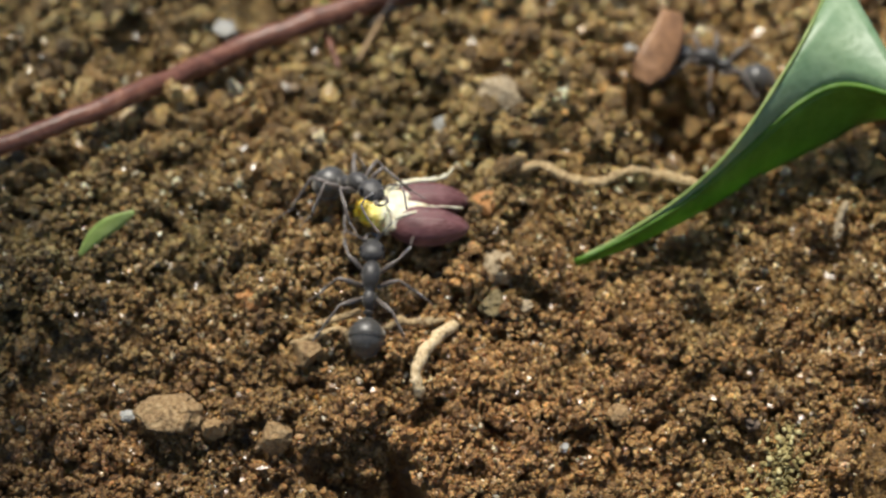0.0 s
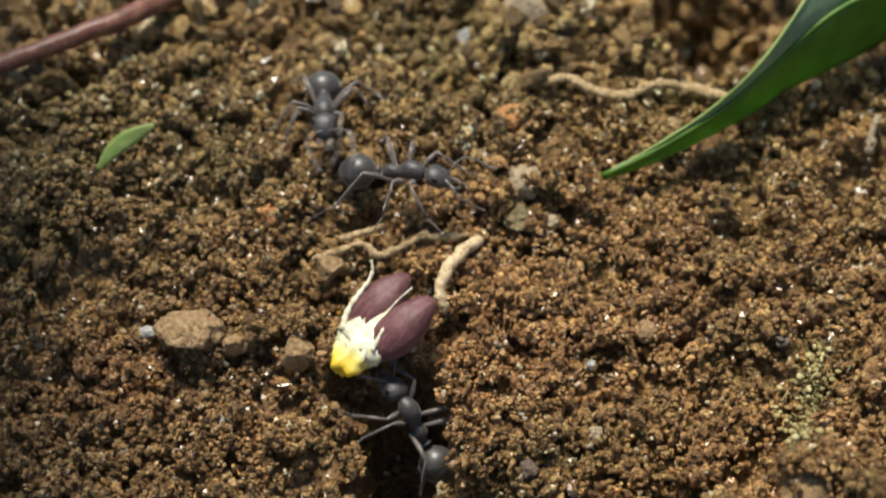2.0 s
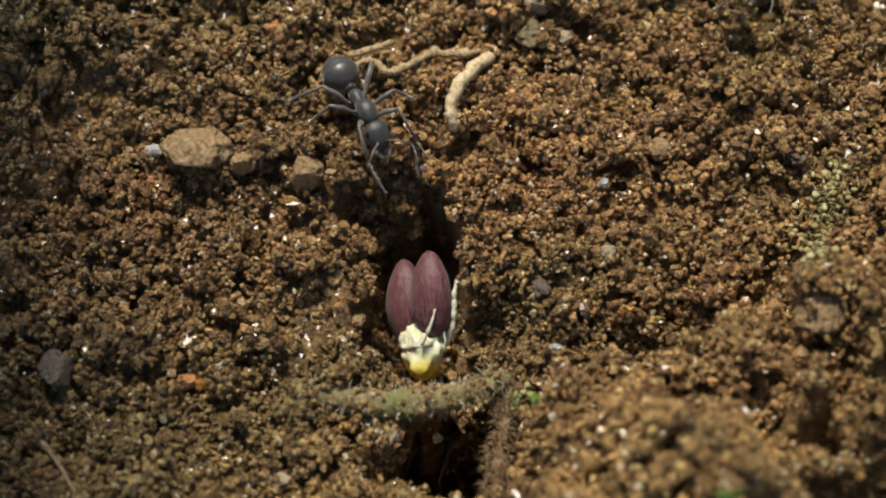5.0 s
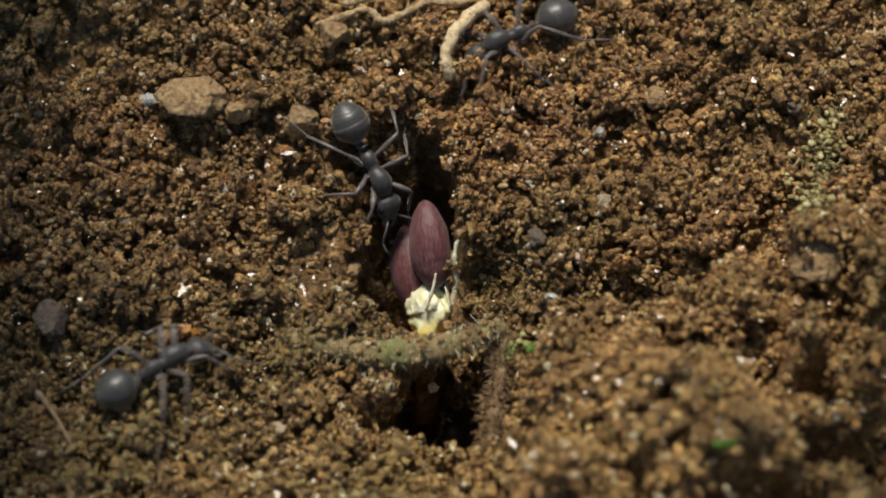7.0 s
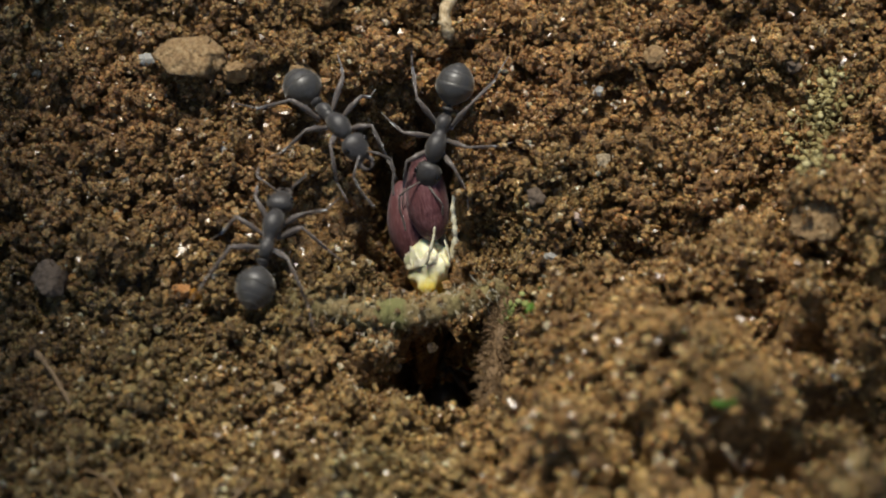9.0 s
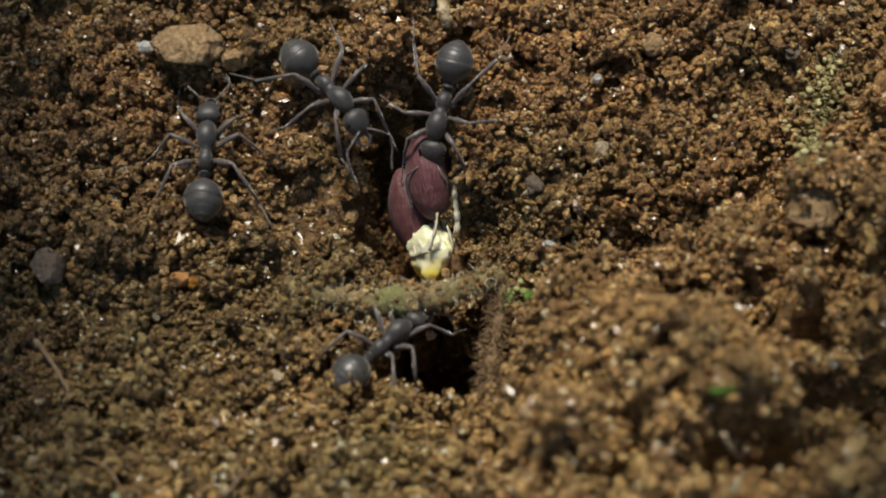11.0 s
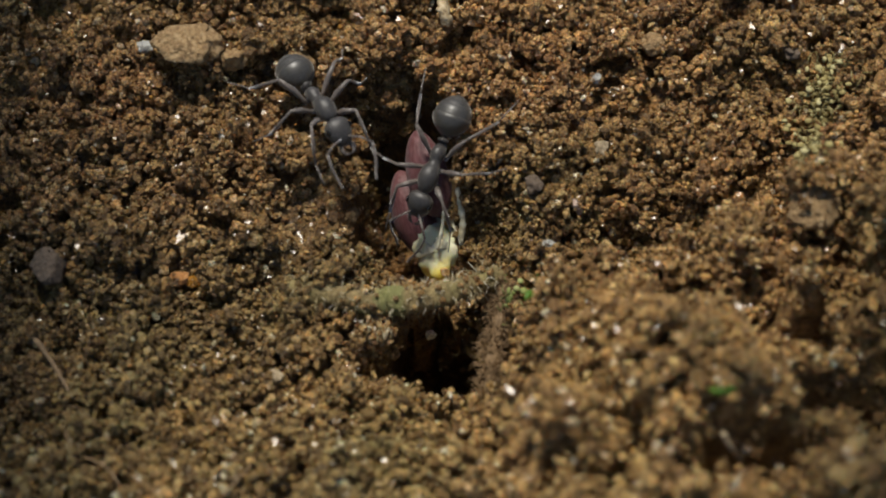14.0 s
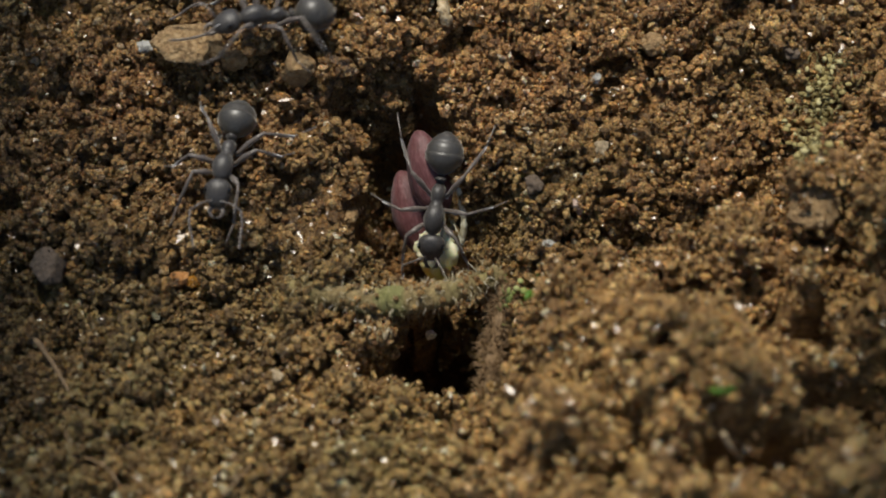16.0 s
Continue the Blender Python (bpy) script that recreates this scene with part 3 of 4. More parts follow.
pebble("pebble", "tan pebble on the soil", TAN_STONE, 10.85, 9.84, 4.58, 0.62, 16, 0.8, 5)
pebble("pebble", "tan pebble at the edge of the pit", TAN_STONE, -4.75, 2.43, -0.46, 0.5, 17, 0.9, 5)
pebble("pebble", "light tan pebble near the burrow", PALE_STONE, -8.22, -7.57, -0.46, 0.45, 18, 0.85, 45)
pebble("pebble", "light tan pebble near the burrow", PALE_STONE, -9.06, -7.57, -0.25, 0.32, 19, 0.85, 5)
pebble("quartz_grain", "white quartz grain on the soil", CLEAR_STONE, 7.85, 8.04, 3.81, 0.3, 20, 0.9, 5)
pebble("quartz_grain", "bright glinting quartz grain on the clod bank", CLEAR_STONE, 9.74, -7.81, 5.54, 0.36, 21, 0.9, 5)
pebble("quartz_grain", "pale quartz pebble on the far soil", CLEAR_STONE, -11.56, 38.00, 7.99, 0.75, 22, 0.8, 5)
pebble("pebble", "olive pebble on the soil", OLIVE_STONE, 4.25, 15.95, 6.73, 0.8, 23, 0.8, 75)
pebble("pebble", "small yellowish pebble beside an olive one", PALE_STONE, 5.89, 15.86, 6.67, 0.4, 24, 0.8, 5)
pebble("pebble", "orange-pink pebble on the soil", ORANGE_STONE, 3.90, 21.73, 8.79, 0.8, 25, 0.8, 5)
pebble("quartz_grain", "white quartz pebble beside the dry leaf", CLEAR_STONE, 12.77, 35.59, 8.42, 0.5, 26, 0.9, 5)
pebble("quartz_grain", "grey quartz pebble on the far soil", CLEAR_STONE, 1.54, 29.17, 8.04, 0.6, 27, 0.8, 5)
pebble("soil_clod", "large dark grey clod on the soil", GREY_STONE, -19.57, -1.95, 0.91, 1.0, 28, 0.8, 5)
pebble("soil_clod", "large rough soil clod on the bank", TAN_STONE, 17.95, -1.73, 5.35, 1.15, 29, 0.9, 5)
pebble("pebble", "small orange pebble on the bank", ORANGE_STONE, 9.28, 0.46, -1.68, 0.55, 30, 0.9, 5)
pebble("pebble", "glossy amber pebble on the bank", AMBER_STONE, 18.43, -17.17, 6.37, 0.5, 31, 0.9, 5)
pebble("pebble", "tan pebble above the pit", TAN_STONE, -10.76, 8.68, 4.70, 0.75, 32, 0.9, 5)
pebble("pebble", "grey-brown stone above the soil", GREY_STONE, 17.71, 9.04, 4.83, 0.5, 33, 0.9, 5)


# ---- roots, twigs and stems ----
def strand(name, label, category, material, points, r0, r1, wobble=0.18, seed=1, sides=9):
    line = [p + Vector((0, -0.26, 0.33)) for p in smooth_line(points)]
    rnd = random.Random(seed)
    n = len(line)
    for p in line[1:-1]:
        p += Vector((rnd.uniform(-1, 1), rnd.uniform(-1, 1), rnd.uniform(-0.5, 0.5))) * r0 * 0.25
    bm = bmesh.new()
    tube(bm, line, [(r0 + (r1 - r0) * i / (n - 1)) * (0.55 if i in (0, n - 1) else 1) for i in range(n)], sides, wobble, seed)
    return thing(name, bm, material, label, category)


strand("dry_root", "knotty tan dry root lying on the soil", "root", ROOT,
       [(5.31, 24.12, 8.96), (6.92, 24.72, 8.94), (8.33, 23.85, 8.87), (10.20, 23.34, 8.91), (11.80, 23.92, 9.25), (13.79, 24.36, 8.44), (15.98, 23.71, 8.44)], 0.22, 0.34, 0.34, 0)
strand("dry_root", "curved pale root stub with dark specks", "root", PALE_ROOT,
       [(2.18, 14.95, 6.10), (1.15, 13.72, 6.49), (0.21, 12.01, 6.43), (0.04, 11.07, 5.85), (0.22, 10.55, 5.04)], 0.36, 0.32, 0.12, 61)
strand("dry_root", "crooked thin tan root on the soil", "root", ROOT,
       [(-6.79, 13.65, 5.93), (-5.24, 13.90, 6.36), (-4.12, 14.06, 6.63), (-3.28, 13.55, 6.31), (-2.28, 14.00, 6.36), (-1.10, 14.98, 6.22)], 0.18, 0.22, 0.34, 83)
strand("dry_root", "short flat tan root piece on the soil", "root", ROOT,
       [(-1.17, 15.11, 6.18), (0.18, 14.98, 6.22), (1.70, 15.33, 6.22)], 0.27, 0.22, 0.34, 25)
strand("dry_root", "short pale root piece on the soil", "root", ROOT,
       [(-5.40, 14.59, 6.49), (-4.18, 14.75, 6.73), (-2.97, 15.42, 6.68)], 0.2, 0.16, 0.2, 0)
strand("twig", "thin brown twig lying on the soil", "twig", TWIG,
       [(-20.06, -5.50, -0.04), (-18.99, -7.02, 0.09), (-18.00, -8.92, 0.18)], 0.15, 0.1, 0.2, 67)
strand("rootlet", "thin dark rootlet lying on the soil", "root", TWIG,
       [(-18.20, -10.69, -0.13), (-17.16, -12.74, 0.77), (-15.72, -13.71, 1.05), (-14.86, -15.03, 1.17)], 0.07, 0.05, 0.2, 38)
strand("rootlet", "thin dark rootlet lying on the soil", "root", TWIG,
       [(-10.14, -15.71, 1.75), (-9.27, -14.69, 1.84), (-8.83, -13.56, 1.31)], 0.06, 0.05, 0.2, 42)
strand("straw", "pale grey straw piece in the soil", "straw", PALE_STONE,
       [(12.46, -15.28, 6.24), (12.92, -15.51, 5.45), (13.58, -15.28, 3.94)], 0.16, 0.12, 0.2, 19)
strand("stem", "long red-brown plant stem lying across the soil", "stem", STEM,
       [(-28.13, 22.62, 9.62), (-23.32, 24.74, 10.20), (-17.21, 27.66, 10.89), (-11.32, 34.51, 8.86), (-6.04, 37.26, 9.34), (0.73, 41.20, 9.23)], 0.50, 0.75, 0.08, 95)
strand("stem", "short reddish stem piece on the soil", "stem", STEM,
       [(-5.56, 37.34, 8.33), (-5.00, 35.46, 8.33), (-4.63, 34.08, 8.17)], 0.2, 0.15, 0.2, 52)
strand("twig", "thin dark twig on the far soil", "twig", TWIG,
       [(-3.56, 34.40, 8.47), (-2.60, 36.90, 8.70), (-1.35, 41.18, 8.36)], 0.14, 0.12, 0.2, 22)
strand("rootlet", "short pale rootlet standing by the bank", "root", ROOT,
       [(13.59, 1.98, 2.14), (13.53, 1.53, 1.12), (13.14, -2.70, 5.06)], 0.16, 0.12, 0.25, 84)
strand("straw", "grey straw stub at the soil's edge", "straw", PALE_STONE,
       [(23.22, 19.92, 7.78), (23.38, 20.84, 8.62), (23.84, 21.52, 9.25)], 0.28, 0.2, 0.2, 60)


# ---- the hairy root that bridges the burrow ----
def hairs(rows, length, spread, seed, thick=0.022, droop=0.4):
    """Short curved bristles; rows of (root point, outward direction)."""
    rnd = random.Random(seed)
    bm = bmesh.new()
    for p, d in rows:
        p, d = Vector(p), (Vector(d) + Vector([rnd.uniform(-spread, spread) for _ in range(3)])).normalized()
        ln = length * rnd.uniform(0.45, 1.2)
        q = p + d * ln * 0.5
        e = q + (d + Vector((rnd.uniform(-0.5, 0.5), rnd.uniform(-0.5, 0.5), -droop))).normalized() * ln * 0.5
        tube(bm, [p, q, e], [thick, thick * 0.8, thick * 0.3], 4)
    return bm


bridge = new("hairy_root")
tagged(bridge, "olive-brown hairy root bridging the mouth of the burrow", "root")
line = smooth_line(BRIDGE)
bm = bmesh.new()
tube(bm, line, [0.66 * (0.55 + 0.45 * math.sin(math.pi * (0.12 + 0.80 * i / (len(line) - 1)))) for i in range(len(line))], 16, 0.13, 4)
bmesh.ops.subdivide_edges(bm, edges=bm.edges[:], cuts=1, use_grid_fill=True)
for v in bm.verts:
    v.co += 0.16 * noise.noise_vector(v.co * 1.3) + 0.07 * noise.noise_vector(v.co * 4)
part("core", bm, MOSSY, bridge)
rnd = random.Random(8)
rows = []
for i in range(640):
    p = line[rnd.randrange(1, len(line) - 1)] + Vector((rnd.uniform(-0.3, 0.3), 0, 0))
    a = rnd.uniform(-0.9, 3.9)
    d = Vector((rnd.uniform(-0.3, 0.3), -math.cos(a), math.sin(a)))
    rows.append((p + d * 0.45, d))
part("bristles", hairs(rows, 0.72, 0.7, 3, 0.021), HAIR, bridge, "fine pale root hairs")
rows = [(Vector((-3.3 + rnd.gauss(0, 0.38), -4.3 + rnd.uniform(-0.8, 0.4), rnd.uniform(-0.5, 0.1))), (rnd.uniform(-0.3, 0.3), -0.6, -0.8)) for i in range(90)]
bm = bmesh.new()
for i in range(90):
    p = line[rnd.randrange(1, len(line) - 1)]
    a = rnd.uniform(-0.3, 3.3)
    piece = lump(rnd.uniform(0.08, 0.24), i % 9 + 1, 1, 0.5, 1.0, 0.2, 6)
    bmesh.ops.translate(piece, vec=p + Vector((rnd.uniform(-0.3, 0.3), -0.72 * math.cos(a), 0.72 * math.sin(a))), verts=piece.verts)
    scrap_mesh = bpy.data.meshes.new("crumb")
    piece.to_mesh(scrap_mesh)
    piece.free()
    bm.from_mesh(scrap_mesh)
    bpy.data.meshes.remove(scrap_mesh)
tagged(part("clinging_soil", bm, SOIL, bridge), "brown soil crumbs clinging to the root", kind="stuff")
part("fringe", hairs(rows, 1.1, 0.5, 5, 0.024, 0.8), HAIR, bridge, "hanging pale root fringe")
# a second root, thick with dead fibres, stands in the mouth of the burrow
prop = new("fibrous_root")
tagged(prop, "dark brown root shaggy with fibres in the burrow mouth", "root")
line = smooth_line([(3.05, -1.70, -0.90), (2.90, -2.60, -1.20), (2.78, -3.60, -1.75), (2.46, -4.75, -2.30), (2.40, -5.85, -2.75), (2.12, -7.05, -3.25), (2.05, -7.80, -4.0)])
bm = bmesh.new()
tube(bm, line, [0.30 + 0.08 * math.sin(i * 0.7) for i in range(len(line))], 12, 0.2, 6)
part("core", bm, TWIG, prop)
rows = []
for i in range(1100):
    p = rnd.choice(line) + Vector((rnd.uniform(-0.2, 0.2), rnd.uniform(-0.25, 0.25), 0))
    a = rnd.uniform(-0.4, 3.5)
    d = Vector((math.cos(a), 0.1, math.sin(a)))
    rows.append((p + d * 0.38, d))
part("shag", hairs(rows, 0.75, 1.1, 9, 0.019, 0.9), TWIG, prop, "short dead brown fibres")


def lichen(points, count, label, seed, material=None):
    rnd = random.Random(seed)
    line = smooth_line(points)
    bm = bmesh.new()
    for i in range(count):
        p = rnd.choice(line) + Vector((rnd.gauss(0, 0.6), rnd.gauss(0, 0.6), rnd.uniform(-0.2, 0.7)))
        if rnd.random() < 0.55:
            d = Vector((rnd.uniform(-1, 1), rnd.uniform(-1, 1), rnd.uniform(0.2, 1))).normalized()
            tube(bm, [p, p + d * 0.3, p + d * 0.5 + Vector((rnd.uniform(-0.2, 0.2), rnd.uniform(-0.2, 0.2), 0))], [0.035, 0.03, 0.012], 5)
        else:
            m = Matrix.Translation(p) @ Matrix.Diagonal((rnd.uniform(0.08, 0.26), rnd.uniform(0.08, 0.26), rnd.uniform(0.06, 0.2), 1))
            bmesh.ops.create_icosphere(bm, subdivisions=1, radius=1, matrix=m)
    thing("lichen", bm, material or LICHEN, label, "lichen", kind="stuff")


lichen([(19.77, 7.96, 4.62), (19.33, 6.87, 3.90), (19.01, 5.71, 3.26), (19.09, 4.41, 2.79), (17.91, -0.14, 6.89)], 480, "pale yellow-green lichen tuft on the soil", 3)
lichen([(18.85, 5.44, 3.13), (18.25, 4.85, 2.94)], 50, "pale lichen crumbs on the soil", 4)
lichen([(4.02, -1.89, -1.23), (3.53, -3.76, 0.10)], 40, "pale green moss at the burrow's edge", 5, MOSS)


# ---- leaves ----
def blade(name, rows, material, parent, label="", thick=0.12, across=5):
    """A leaf part between two edges; rows of (edge point, edge point)."""
    a_line, b_line = smooth_line([r[0] for r in rows]), smooth_line([r[1] for r in rows])
    bm = bmesh.new()
    grid = []
    for a, b in zip(a_line, b_line):
        n = (b - a).cross(Vector((1, 1, 0.3))).normalized()
        grid.append([bm.verts.new(a.lerp(b, i / across) + n * 0.25 * math.sin(math.pi * i / across) * min(1, (b - a).length / 4)) for i in range(across + 1)])
    for p, q in zip(grid, grid[1:]):
        for i in range(across):
            bm.faces.new((p[i], p[i + 1], q[i + 1], q[i]))
    bmesh.ops.recalc_face_normals(bm, faces=bm.faces)
    bmesh.ops.solidify(bm, geom=bm.faces[:], thickness=thick)
    return part(name, bm, material, parent, label)


leaf = new("green_leaf")
tagged(leaf, "folded green leaf with its narrow base in the soil", "leaf")
UPPER = [(8.62, 17.94, 8.13), (11.20, 18.82, 9.19), (14.55, 20.10, 11.10), (17.29, 21.78, 13.19), (20.16, 25.23, 15.65), (21.88, 28.05, 16.96), (23.57, 32.28, 17.45)]
FOLD = [(8.68, 17.91, 8.13), (11.39, 18.80, 9.08), (14.96, 20.26, 10.73), (18.05, 22.49, 12.29), (21.07, 24.65, 13.83), (23.67, 25.14, 14.74), (27.01, 22.94, 15.33)]
LOWER = [(8.77, 18.13, 7.69), (11.66, 19.18, 8.08), (15.60, 21.26, 8.71), (19.24, 23.74, 9.29), (22.72, 25.61, 9.85), (25.88, 27.18, 10.45), (30.08, 26.85, 11.06)]
blade("outer_half", list(zip(UPPER, FOLD)), LEAF_PALE, leaf, "pale grey-green outer face")
blade("inner_half", list(zip(FOLD, LOWER)), LEAF_DEEP, leaf, "deep green inner face", across=8)
bm = bmesh.new()
tube(bm, smooth_line([Vector(p) + Vector((0, -0.05, 0.02)) for p in FOLD]), [0.16] * (6 * (len(FOLD) - 1) + 1), 6)
part("midrib", bm, LEAF_DEEP, leaf, "raised green midrib")
bm = bmesh.new()
tube(bm, smooth_line([Vector(p) for p in UPPER]), [0.10] * (6 * (len(UPPER) - 1) + 1), 6, 0.3, 2)
part("margin", bm, LEAF_FRESH, leaf, "bright finely hairy margin")

# added leaves out of view, placed to darken the left and right edges
def broad_leaf(stalk, edges):
    ob = new("broad_leaf")
    tagged(ob, "added out-of-view green leaf that shades one side of the soil", "leaf", "leaves overhead")
    bm = bmesh.new()
    tube(bm, smooth_line(stalk), [1.1 - 0.02 * i for i in range(6 * len(stalk) - 5)], 8, 0.1, 3)
    part("stalk", bm, LEAF_FRESH, ob, "upright green stalk")
    blade("blade", edges, LEAF_DEEP, ob, "broad blade", 0.3, 10)


broad_leaf([(-58, 62, 4), (-59, 70, 30), (-56, 64, 56), (-48, 46, 65)],
           [((-48, 48, 65), (-47, 47, 65)), ((-61, 38, 64), (-32, 42, 63)), ((-72, 18, 62), (-28.5, 22, 62)), ((-70, -2, 60), (-26, 2, 60)), ((-60, -18, 57), (-27, -10, 58)), ((-44, -26, 55), (-43, -26, 55))])
broad_leaf([(70, 40, 6), (74, 42, 34), (66, 38, 58), (52, 26, 65)],
           [((52, 27, 65), (52, 25, 65)), ((38, 33, 65), (44, 6, 64)), ((19, 29, 64), (36, -8, 63)), ((24, 20, 63), (30, -14, 62)), ((10, 4, 62), (22, -16, 61)), ((9, -9, 61), (10, -10, 61))])


small = new("small_leaf")
tagged(small, "small bright green leaf standing in the soil", "leaf")
blade("blade", [((-18.49, 17.60, 8.63), (-18.35, 17.64, 8.55)), ((-17.79, 18.57, 9.62), (-17.18, 18.20, 9.21)), ((-16.80, 19.06, 10.25), (-16.05, 18.77, 9.78)), ((-15.38, 19.24, 10.60), (-15.26, 19.11, 10.47))], LEAF_FRESH, small, "", 0.1, 4)
dry = new("dry_leaf")
tagged(dry, "curled orange-brown dry leaf on the soil", "leaf")
blade("blade", [((12.54, 31.69, 9.68), (13.49, 31.16, 9.52)), ((12.63, 32.26, 10.45), (14.53, 31.75, 9.83)), ((13.1, 33.11, 11.08), (15.34, 33.23, 10.14)), ((13.83, 34.37, 11.39), (15.78, 34.65, 10.46)), ((14.39, 35.84, 11.55), (15.71, 36.15, 10.92))], DRY_LEAF, dry, "", 0.12, 6)


def scrap(x, y, z, ln, turn):
    bm = lump(1.0, 4, 2, 0.35)
    bmesh.ops.scale(bm, vec=(ln, ln * 0.42, ln * 0.3), verts=bm.verts)
    thing("leaf_scrap", bm, LEAF_DEEP, "tiny green leaf scrap among soil clods", "leaf", here(x, y, z, 20, 0, turn), "green scraps")


scrap(9.82, 27.63, 9.12, 0.3, 20)
scrap(12.39, -14.39, 8.33, 0.6, 10)
scrap(4.08, -5.80, 3.87, 0.35, 60)
scrap(-5.67, 37.18, 7.94, 0.4, 70)
scrap(-5.67, 40.73, 7.90, 0.5, 70)


# ---- ants ----
def limb(parent, name, points, radii, label=""):
    """A leg whose thigh is the part, with shin and foot on it; its origin is the hip."""
    hip = Vector(points[0])
    p = [Vector(q) - hip for q in points]
    bm = bmesh.new()
    mid = p[0].lerp(p[1], 0.5) + Vector((0, 0, 0.08))
    tube(bm, [p[0], p[0].lerp(p[1], 0.15), mid, p[1]], [radii[0] * 1.1, radii[0] * 0.8, radii[0] * 1.25, radii[0] * 0.7], 8)
    thigh = part(name, bm, LIMB, parent, label, here(*hip))
    bm = bmesh.new()
    tube(bm, [p[1], p[1].lerp(p[2], 0.5), p[2]], [radii[1] * 0.75, radii[1] * 1.1, radii[1] * 0.8], 7)
    part("shin", bm, LIMB, thigh)
    bm = bmesh.new()
    foot = [p[2], p[2].lerp(p[3], 0.35) + Vector((0, 0, 0.04)), p[2].lerp(p[3], 0.7), p[3]]
    tube(bm, foot, [radii[2], radii[2] * 0.8, radii[2] * 0.85, radii[2] * 0.5], 6)
    part("foot", bm, LIMB, thigh)
    return thigh


def make_ant():
    ant = new("ant")
    tagged(ant, "charcoal-grey ant with a silvery gaster", "ant", "ants at the burrow")
    bm = bmesh.new()
    along_y(bm, [(1.42, 1.62, 0.16, 0.15), (1.28, 1.62, 0.34, 0.30), (1.0, 1.66, 0.48, 0.46), (0.62, 1.70, 0.53, 0.54), (0.25, 1.66, 0.46, 0.49),
                 (-0.02, 1.54, 0.36, 0.40), (-0.20, 1.42, 0.28, 0.28), (-0.40, 1.42, 0.34, 0.36), (-0.72, 1.42, 0.38, 0.46), (-1.00, 1.30, 0.33, 0.38), (-1.22, 1.16, 0.18, 0.20)], 18)
    part("thorax", bm, CUTICLE, ant)
    bm = bmesh.new()
    along_y(bm, [(-1.16, 1.10, 0.12, 0.12), (-1.28, 1.20, 0.20, 0.22), (-1.38, 1.34, 0.30, 0.36), (-1.46, 1.26, 0.28, 0.32), (-1.56, 1.12, 0.14, 0.15), (-1.72, 1.14, 0.14, 0.14)], 14)
    part("petiole", bm, CUTICLE, ant, "upright waist scale")
    # gaster of four overlapping plates
    prof = [(-1.62, 0.15), (-1.78, 0.44), (-2.05, 0.76), (-2.36, 0.94), (-2.72, 0.99), (-3.08, 0.91), (-3.40, 0.72), (-3.66, 0.44), (-3.84, 0.13)]

    def rad(y):
        for (a, ra), (b, rb) in zip(prof, prof[1:]):
            if b <= y <= a:
                t = (a - y) / (a - b)
                return ra + (rb - ra) * t * (1.15 - 0.15 * t)
        return 0.1

    def zc(y):
        return 1.18 + 0.16 * (y + 1.6) * 0.5

    gaster = None
    cuts = [(-1.62, -2.70), (-2.60, -3.30), (-3.20, -3.62), (-3.54, -3.84)]
    for n, (a, b) in enumerate(cuts):
        bm = bmesh.new()
        rows = []
        for i in range(8):
            y = a + (b - a) * i / 7
            r = rad(y) * (1.0 + 0.03 * (i / 7) - 0.025 * (n > 0) * (1 - i / 7))
            rows.append((y, zc(y), r, r * 0.94))
        if n < 3:
            y = b - 0.02
            rows.append((y, zc(y), rad(b) * 0.96, rad(b) * 0.90))
        along_y(bm, rows, 22)
        if gaster is None:
            gaster = part("gaster", bm, PLATE, ant, "domed silvery-grey gaster")
        else:
            part("plate", bm, PLATE, gaster)
        if n < 3:
            bm = bmesh.new()
            along_y(bm, [(b + 0.012, zc(b), rad(b) * 1.031, rad(b) * 0.971), (b - 0.022, zc(b), rad(b) * 1.024, rad(b) * 0.962)], 22)
            part("plate_edge", bm, PLATE_EDGE, gaster, "thin pale rim of a plate")
    # head, with its origin at the neck
    neck = Vector((0, 1.40, 1.60))
    bm = bmesh.new()
    along_y(bm, [(0.0, 0.0, 0.16, 0.15), (0.10, 0.0, 0.46, 0.34), (0.30, -0.03, 0.66, 0.46), (0.62, -0.08, 0.70, 0.50), (0.95, -0.16, 0.60, 0.44), (1.22, -0.24, 0.44, 0.33), (1.40, -0.30, 0.30, 0.20)], 20)
    head = part("head", bm, CUTICLE, ant, "rounded silvery-black head", here(*neck, -14))
    for s in (-1, 1):
        bm = bmesh.new()
        bmesh.ops.create_uvsphere(bm, u_segments=12, v_segments=8, radius=0.17)
        bmesh.ops.scale(bm, vec=(0.55, 1.0, 1.0), verts=bm.verts)
        bmesh.ops.translate(bm, vec=(s * 0.60, 0.62, 0.16), verts=bm.verts)
        part("eye", bm, ANT_EYE, head, "small black eye")
        bm = bmesh.new()
        tube(bm, [(s * 0.24, 1.30, -0.36), (s * 0.34, 1.55, -0.42), (s * 0.24, 1.78, -0.46), (s * 0.04, 1.88, -0.48)], [0.13, 0.12, 0.09, 0.03], 7)
        part("mandible", bm, LIMB, head, "toothed brown mandible")
        bm = bmesh.new()
        tube(bm, [(0, 0, 0), (s * 0.45, 0.45, 0.22), (s * 0.85, 0.95, 0.20)], [0.055, 0.05, 0.06], 7)
        feeler = part("antenna", bm, LIMB, head, "elbowed antenna", here(s * 0.22, 1.15, 0.05))
        bm = bmesh.new()
        tube(bm, smooth_line([(s * 0.85, 0.95, 0.20), (s * 0.75, 1.55, -0.10), (s * 0.50, 2.10, -0.45), (s * 0.32, 2.55, -0.62)], 4), [0.055 + 0.012 * (i % 2) for i in range(13)], 6)
